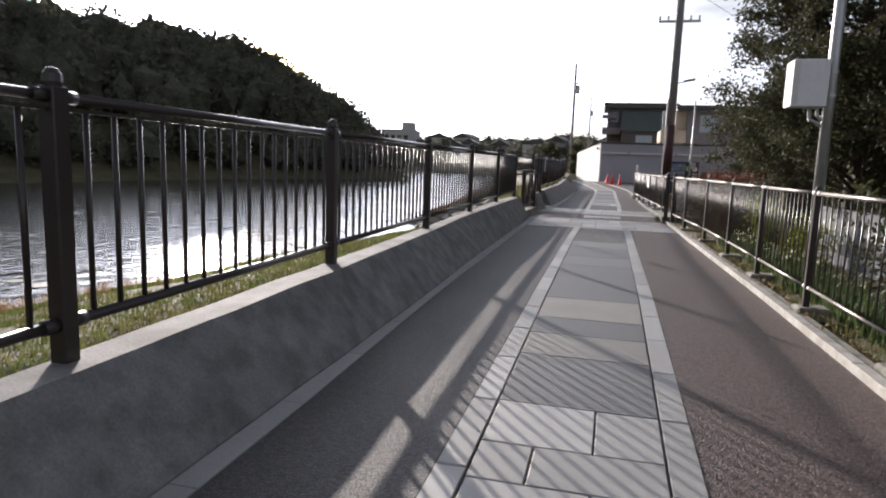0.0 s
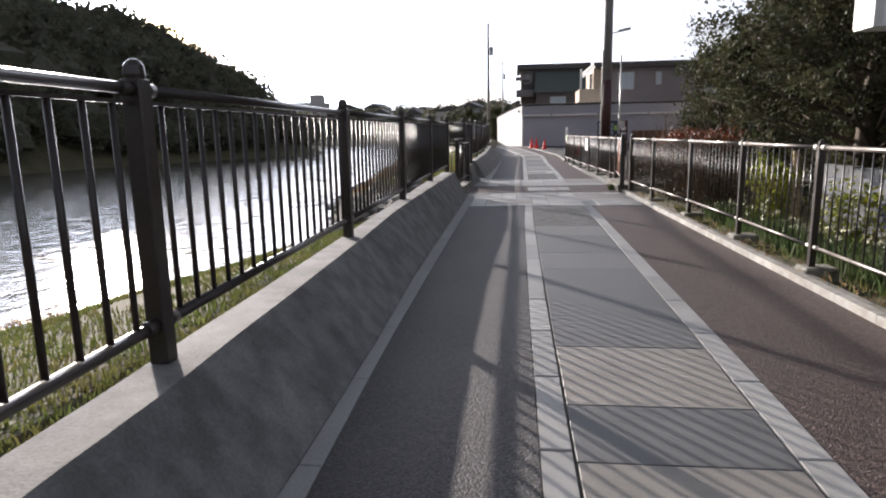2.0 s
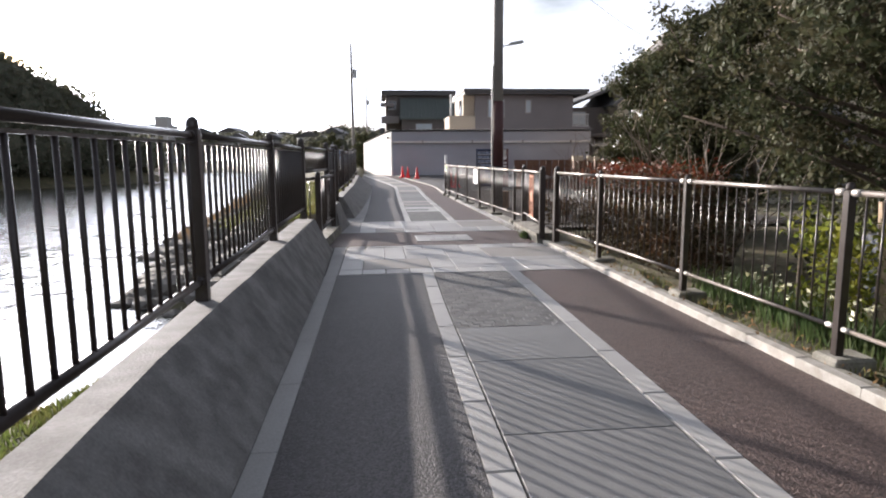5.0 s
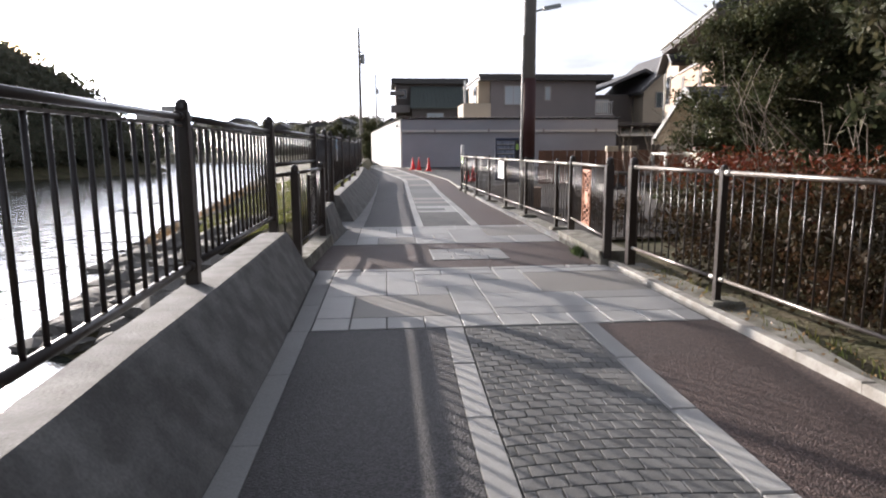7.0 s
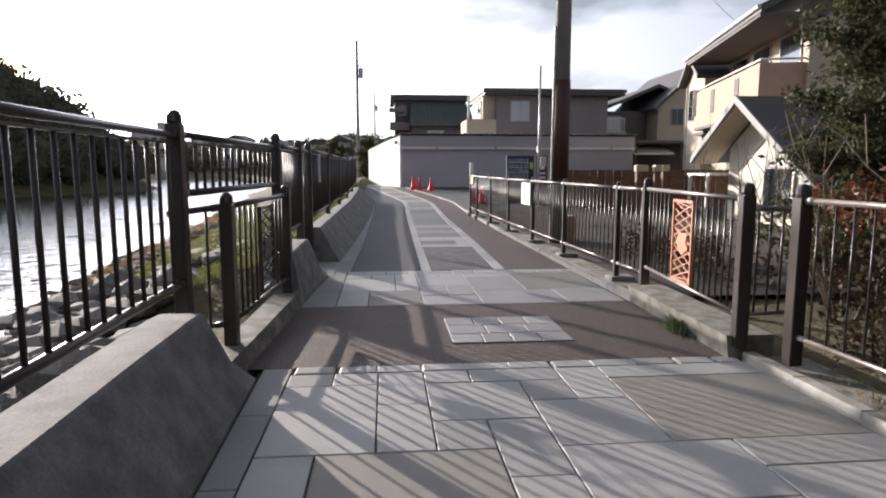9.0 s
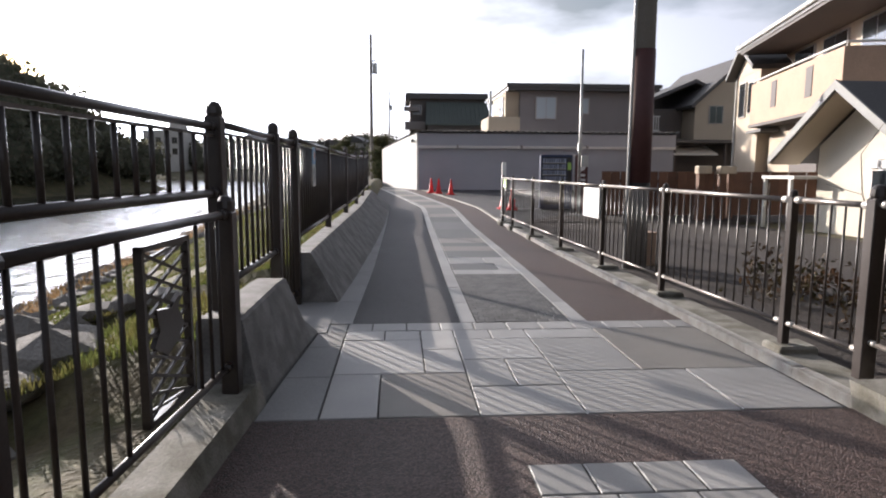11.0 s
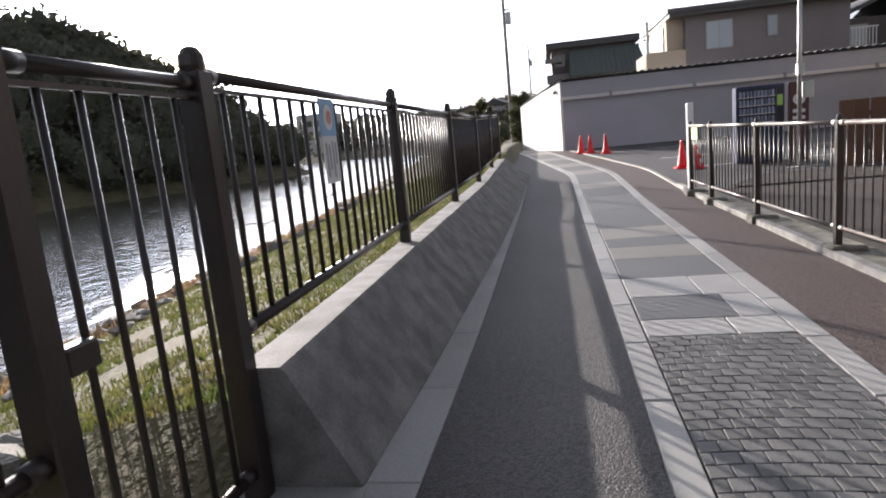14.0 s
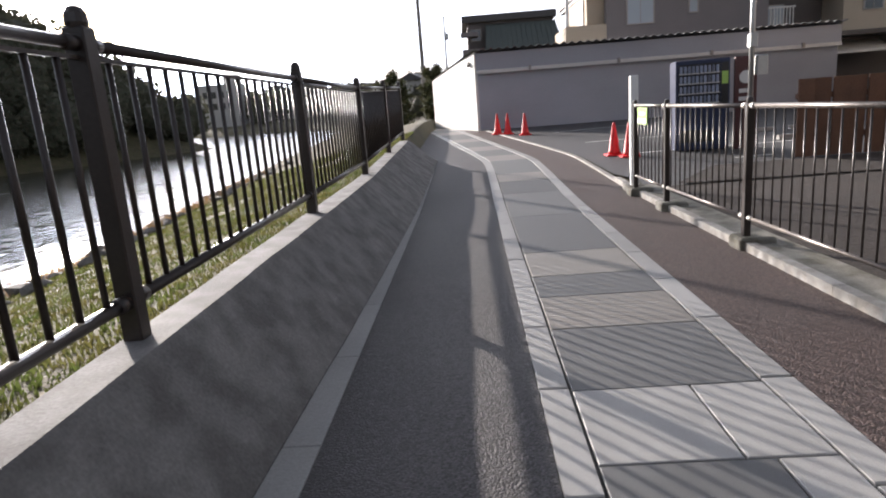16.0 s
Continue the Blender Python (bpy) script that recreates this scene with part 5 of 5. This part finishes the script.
# stones along the bank
sv, sf = [], []
ico = bmesh.new()
bmesh.ops.create_icosphere(ico, subdivisions=1, radius=1)
ico_v = np.array([q.co[:] for q in ico.verts])
ico_f = [tuple(q.index for q in g.verts) for g in ico.faces]
ico.free()
for i in range(420):
    y = rng.uniform(18, 50) if i % 2 else rng.uniform(17.2, 27)
    s = rng.uniform(0.7, 1.06) if y > 24 else rng.uniform(0.3, 1.06)
    wx = rail_x(y) - 0.09
    x = wx + (shore_x(y) - wx) * s
    k = rng.uniform(0.1, 0.34) if y < 25 else rng.uniform(0.08, 0.2)
    q = ico_v * (1 + 0.25 * rng.normal(0, 1, (len(ico_v), 1)).clip(-1, 1)) * np.array([k * 1.2, k, k * 0.6]) + np.array([x, y, ground_z(x, y) + k * 0.15])
    b = len(sv)
    sv += q.tolist()
    sf += [tuple(t + b for t in g) for g in ico_f]
tagged(new("bank_stones", mesh_of("bank_stones", sv, sf, M_ROCK)), "dark rough stones along the water's edge", "stones", kind="stuff")

# floating water plants
pv, pf = [], []
for i in range(900):
    y = rng.uniform(8, 60)
    x = min(shore_x(y), -5.5) - abs(rng.normal(0, 5)) - 0.3
    if noise.noise((x * 0.25, y * 0.25, 9)) < 0.05:
        continue
    r = rng.uniform(0.08, 0.3)
    b = len(pv)
    pv += [(x + r * math.cos(k * 1.047) * rng.uniform(0.6, 1.1), y + r * math.sin(k * 1.047) * rng.uniform(0.6, 1.1), -0.992) for k in range(6)]
    pf.append(tuple(range(b, b + 6)))
tagged(new("water_plants", mesh_of("water_plants", pv, pf, M_PAD)), "dark floating water plants near the shore", "water plants", kind="stuff")


# ---------------------------------------------------------------- far woods and far houses
def woods(name, places, label, seed):
    r = np.random.default_rng(seed)
    v_all, f_all, base = [], [], 0
    for x, y, z, h in places:
        k = np.array([h * 0.34, h * 0.34, h * 0.42])
        q = ico_v * k * (1 + 0.18 * r.normal(0, 1, (len(ico_v), 1)).clip(-1.3, 1.3)) + np.array([x, y, z + h * 0.5])
        v_all.append(q)
        f_all += [tuple(t + base for t in g) for g in ico_f]
        base += len(q)
        n = 210
        d = r.normal(0, 1, (n, 3))
        d /= np.linalg.norm(d, axis=1)[:, None]
        c = np.array([x, y, z + h * 0.52]) + d * k * r.uniform(0.85, 1.25, (n, 1))
        a = r.normal(0, 1, (n, 3))
        bb = r.normal(0, 1, (n, 3))
        s = h * 0.045
        a, bb = a / np.linalg.norm(a, axis=1)[:, None] * s, bb / np.linalg.norm(bb, axis=1)[:, None] * s
        v_all.append(np.stack([c - a, c + bb, c + a, c - bb], 1).reshape(-1, 3))
        f_all += [(base + 4 * i, base + 4 * i + 1, base + 4 * i + 2, base + 4 * i + 3) for i in range(n)]
        base += 4 * n
    return tagged(new(name, mesh_of(name, np.concatenate(v_all).tolist(), f_all, M_WOODS)), label, "woods", kind="stuff")


r = np.random.default_rng(5)
pl = []
while len(pl) < 700:
    y = r.uniform(-20, 93) if len(pl) < 520 else r.uniform(72, 96)
    d = r.uniform(0, 30)
    x = far_shore_x(min(y, 150)) - 1.5 - d
    pl.append((x, y, ground_z(x, y) - 0.3, r.uniform(4.5, 7.5) * (0.75 if d < 6 else 1)))
woods("woods", pl, "dark wooded hillside across the pond", 31)
pl = []
while len(pl) < 260:
    x, y = r.uniform(-95, -2), r.uniform(168, 330)
    pl.append((x, y, ground_z(x, y) - 0.3, r.uniform(4.0, 8.0)))
for i in range(40):
    x, y = r.uniform(-16, 0), r.uniform(100, 165)
    if x > shore_x(y) + 3:
        pl.append((x, y, ground_z(x, y) - 0.3, r.uniform(2.0, 4.0)))
woods("woods", pl, "distant trees and thickets at the pond's end", 33)

for i in range(16):
    x, y = -62 + 3.9 * i + r.uniform(-1, 1), r.uniform(175, 260)
    z = ground_z(x, y)
    h, w = r.uniform(3.5, 6.0), r.uniform(6, 9)
    fh = thing("house", pose(x, y, z, 0, 0, r.uniform(-20, 20)), "small distant house with a pitched roof", "house", "far houses")
    part("wall", Shape().box(0, w, 0, 7, -1, h), M_FAR, fh)
    part("roof", Shape().prism([(-0.5, h), (w / 2, h + 1.8), (w + 0.5, h)], "y", -0.5, 7.5), M_ROOF, fh)
    for k in range(2):
        window(fh, w * (0.2 + 0.4 * k), w * (0.35 + 0.4 * k), 0, h * 0.5, h * 0.75)
tw = thing("tower_block", pose(-62, 172, 4), "grey block rising above the wooded hill", "building")
part("wall", Shape().box(0, 9, 0, 9, -4, 6.5).box(5.5, 8.5, 2, 6, 6.5, 8.6), M_FAR, tw)
for k in range(4):
    for j in range(2):
        window(tw, 1 + 1.9 * k, 2.2 + 1.9 * k, 0, 0.8 + 2.6 * j, 2.2 + 2.6 * j)

# ---------------------------------------------------------------- paving pieces
def piece(parent, name, quad, z, h, material, bevel=0.006):
    """One slab from four corners in the plan, slightly bevelled."""
    c = Vector((sum(p[0] for p in quad) / 4, sum(p[1] for p in quad) / 4))
    g = gz(c.y)
    lo, mid, hi = [], [], []
    for p in quad:
        q = Vector(p) - c
        zz = gz(p[1]) - g
        k = 1 - bevel / max(q.length, 0.02) * 1.4
        lo.append((q.x, q.y, zz - h))
        mid.append((q.x, q.y, zz - bevel))
        hi.append((q.x * k, q.y * k, zz))
    sh = Shape()
    sh.add(lo + mid + hi, [(0, 1, 5, 4), (1, 2, 6, 5), (2, 3, 7, 6), (3, 0, 4, 7), (4, 5, 9, 8), (5, 6, 10, 9), (6, 7, 11, 10), (7, 4, 8, 11), (8, 9, 10, 11)])
    me = mesh_of(name, sh.v, sh.f, material)
    ob = new(name, me)
    ob.parent = parent
    ob.location = (c.x, c.y, g + z)
    return ob


pr = random.Random(3)


def row_quads(left, right, y0, y1, cuts, gap=0.006):
    """Splits a band across the path at the given fractions."""
    out = []
    cs = [0.0, *cuts, 1.0]
    for a, b in zip(cs, cs[1:]):
        x = lambda k, y: left(y) + (right(y) - left(y)) * k + bend(y)
        out.append([(x(a, y0) + gap, y0 + gap), (x(b, y0) - gap, y0 + gap), (x(b, y1) - gap, y1 - gap), (x(a, y1) + gap, y1 - gap)])
    return out


def edging(left, right, y0, y1, step):
    n = max(int(round((y1 - y0) / step)), 1)
    for i in range(n):
        a, b = y0 + (y1 - y0) * i / n, y0 + (y1 - y0) * (i + 1) / n
        for q in row_quads(left, right, a, b, ()):
            piece(bed, "edging_stone", q, 0.004 + pr.uniform(0, 0.003), 0.05, M_GRANITE)


for lo_, hi_ in ((-9, CROSS_A[0]), (CROSS_B[1], 58)):
    edging(edge_l, lambda y: edge_l(y) + 0.16, lo_, hi_, 0.9)
    edging(edge_r, lambda y: edge_r(y) + 0.165, lo_, hi_, 0.9)

in_l, in_r = (lambda y: edge_l(y) + 0.165), (lambda y: edge_r(y) - 0.004)
# footpath panels: (start, end, kind); kinds: d dark slab, e mid-grey slab, l light slabs, s setts, m slab with a pale corner
PANELS = [(-9, -7.4, "d"), (-7.4, -6.8, "l"), (-6.8, -5.2, "d"), (-5.2, -4.6, "l"), (-4.6, -3.6, "d"), (-3.6, -3.0, "l"), (-3.0, -1.6, "d"), (-1.6, -1.0, "l"), (-1.0, 0.6, "d"), (0.6, 1.2, "l"), (1.2, 2.3, "d"),
          (2.3, 3.12, "l"), (3.12, 3.72, "l"), (3.72, 4.76, "d"), (4.76, 5.42, "l"), (5.42, 6.03, "d"), (6.03, 6.99, "l"), (6.99, 9.52, "d"), (9.52, 10.46, "e"), (10.46, 11.74, "d"), (11.74, 12.7, "e"), (12.7, 15.48, "s"),
          (22.64, 25.45, "s"), (25.45, 25.83, "l"), (25.83, 26.45, "m"), (26.45, 27.12, "l"), (27.12, 28.0, "d"), (28.0, 28.68, "l"), (28.68, 29.25, "d"), (29.25, 30.1, "l"), (30.1, 32.1, "d"), (32.1, 34.0, "e"), (34.0, 35.3, "d"), (35.3, 36.3, "l"), (36.3, 38.5, "d"),
          (38.5, 39.6, "l"), (39.6, 41.0, "d"), (41.0, 42.2, "l"), (42.2, 44.0, "d"), (44.0, 45.2, "l"), (45.2, 47.5, "d"), (47.5, 49.0, "l"), (49.0, 52.0, "d"), (52.0, 53.5, "l"), (53.5, 58.0, "d")]
for a, b, kind in PANELS:
    if kind == "s":
        n = int(round((b - a) / 0.105))
        for i in range(n):
            ya, yb = a + (b - a) * i / n, a + (b - a) * (i + 1) / n
            m = 9
            sh_ = 0.5 / m if i % 2 else 0
            cuts = [k / m + sh_ + pr.uniform(-0.012, 0.012) for k in range(0 if i % 2 else 1, m)]
            for q in row_quads(in_l, in_r, ya, yb, cuts, 0.0028):
                arc = [(p[0], p[1] + 0.05 * math.cos((p[0] - 0.05) * 2.6) - 0.03) for p in q]
                arc = [(p[0], min(max(p[1], a + 0.003), b - 0.003)) for p in arc]
                if abs(arc[2][1] - arc[1][1]) > 0.02:
                    piece(bed, "sett", arc, pr.uniform(0.002, 0.005), 0.03, M_SETT, 0.0035)
    elif kind == "l":
        n = max(1, int(round((b - a) / 0.45))) if 20 < a < 27 or a < 4 else 1
        for i in range(n):
            ya, yb = a + (b - a) * i / n, a + (b - a) * (i + 1) / n
            for q in row_quads(in_l, in_r, ya, yb, [pr.choice((0.3, 0.4, 0.62))] if 20 < a < 28 or a < 4 else []):
                piece(bed, "slab", q, 0.004 + pr.uniform(0, 0.002), 0.05, M_GRANITE if 20 < a < 27 or a < 4 else M_GRANITE_MID, 0.004)
    elif kind == "m":
        for k, q in enumerate(row_quads(in_l, in_r, a, b, (0.74,))):
            piece(bed, "slab", q, 0.005, 0.05, M_GRANITE if k else M_GRANITE_DARK, 0.004)
    else:
        for q in row_quads(in_l, in_r, a, b, (), 0.004):
            piece(bed, "slab", q, 0.004, 0.05, M_GRANITE_GREY if kind == "e" else M_GRANITE_DARK, 0.004)

# stone slab crossings: broken courses on a grid of about a foot; each slab spans (columns, rows)
A_X = [-1.69, -1.37, -1.05, -0.72, -0.39, -0.05, 0.27, 0.60, 0.93, 1.26, 1.58, 1.80]
A_Y = [15.51, 15.88, 16.11, 16.40, 16.72, 17.12, 17.40, 17.78, 18.04, 18.20]
A_SLABS = "0114 0247 0178 1278 1414 2346 2368 3445 3557 3478 4535 4513 4678 5667 6768 5746 7,11,4,7 7,11,7,8 5824 5812 8,11,3,4 8,11,1,3"
B_X = [-1.54, -1.19, -0.87, -0.57, -0.24, 0.09, 0.41, 0.75, 1.08, 1.40, 1.74]
B_Y = [20.31, 20.82, 21.12, 21.43, 21.72, 22.02, 22.33, 22.61]
B_SLABS = "0102 1302 0225 0156 1256 2346 2324 3456 4556 3535 3413 4513 5756 5725 7,10,2,6 3501 5802 8,10,0,2"
TAN = {"1414", "7,11,4,7", "1302", "7,10,2,6"}


def slab_quad(x0, x1, y0, y1, g=0.005):
    return [(x0 + g, y0 + g), (x1 - g, y0 + g), (x1 - g, y1 - g), (x0 + g, y1 - g)]


for parent_, X_, Y_, names in ((bed_a, A_X, A_Y, A_SLABS), (bed_b, B_X, B_Y, B_SLABS)):
    for nm in names.split():
        c0, c1, r0, r1 = [int(q) for q in (nm.split(",") if "," in nm else nm)]
        piece(parent_, "slab", slab_quad(X_[c0], X_[c1], Y_[r0], Y_[r1]), 0.005 + pr.uniform(0, 0.005), 0.04, M_GRANITE_MID if nm in TAN else M_GRANITE, 0.005)
for i in range(len(A_X) - 1):
    piece(bed_a, "slab", slab_quad(A_X[i], A_X[i + 1], A_Y[0], A_Y[1]), 0.006 + pr.uniform(0, 0.004), 0.04, M_GRANITE, 0.005)
    piece(bed_a, "slab", slab_quad(A_X[i] + pr.uniform(-0.03, 0.03), A_X[i + 1], A_Y[8], A_Y[9]), 0.008 + pr.uniform(0, 0.006), 0.04, M_GRANITE, 0.012)
B_ROW = [-1.54] + [min(-1.31 + 0.318 * i, 1.74) for i in range(11)]
for xa, xb in zip(B_ROW, B_ROW[1:]):
    piece(bed_b, "slab", slab_quad(xa, xb, B_Y[6], B_Y[7]), 0.006 + pr.uniform(0, 0.004), 0.04, M_GRANITE, 0.005)
for parent_, lo_, hi_ in ((bed_a, 15.51, 18.2), (bed_b, 20.31, 22.61)):
    n = 3
    for i in range(n):
        ya, yb = lo_ + (hi_ - lo_) * i / n, lo_ + (hi_ - lo_) * (i + 1) / n
        for q in row_quads(lambda y: gutter_in(y) + 0.01, lambda y: (A_X if lo_ < 18 else B_X)[0] - 0.004, ya, yb, (), 0.004):
            piece(parent_, "slab", q, 0.005, 0.04, M_GUTTER, 0.005)
# inlaid stone plate in the culvert surface
plate = solid("pavement", Shape().box(-0.42, 0.66, 18.75, 19.66, -0.05, 0.008), M_BED, "inlaid square of pale stone slabs", "paving", kind="structure")
for i in range(3):
    for q in row_quads(lambda y: -0.42, lambda y: 0.66, 18.75 + 0.303 * i, 18.75 + 0.303 * (i + 1), (0.26, 0.5, 0.74) if i % 2 == 0 else (0.33, 0.68)):
        piece(plate, "slab", q, 0.014, 0.03, M_GRANITE, 0.005)

# gutter stones
gut = ribbon("gutter", lambda y: gutter_in(y) - 0.03, gutter_out, -12, 42, -0.03, M_BED, "concrete gutter along the parapet")
for lo_, hi_ in ((-9, CROSS_A[0]), (CROSS_B[1], 39.0)):
    n = int((hi_ - lo_) / 1.0)
    for i in range(n):
        for q in row_quads(lambda y: gutter_in(y) - 0.01, gutter_out, lo_ + (hi_ - lo_) * i / n, lo_ + (hi_ - lo_) * (i + 1) / n, (), 0.002):
            piece(gut, "gutter_stone", q, 0.008, 0.05, M_GUTTER, 0.004)

# kerb stones
ks = ribbon("kerb", lambda y: kerb_x(y) + 0.01, lambda y: kerb_x(y) + 0.1, -12, 58, 0.0, M_BED, "pale concrete kerb beside the brown asphalt")
for lo_, hi_ in ((-9, 18.1), (20.3, 34.5), (34.5, 52)):
    n = int(round((hi_ - lo_) / 0.62))
    for i in range(n):
        for q in row_quads(kerb_x, lambda y: kerb_x(y) + 0.1, lo_ + (hi_ - lo_) * i / n, lo_ + (hi_ - lo_) * (i + 1) / n, (), 0.002):
            piece(ks, "kerb_stone", q, 0.075 if hi_ < 40 else 0.03, 0.12, M_KERB, 0.009)
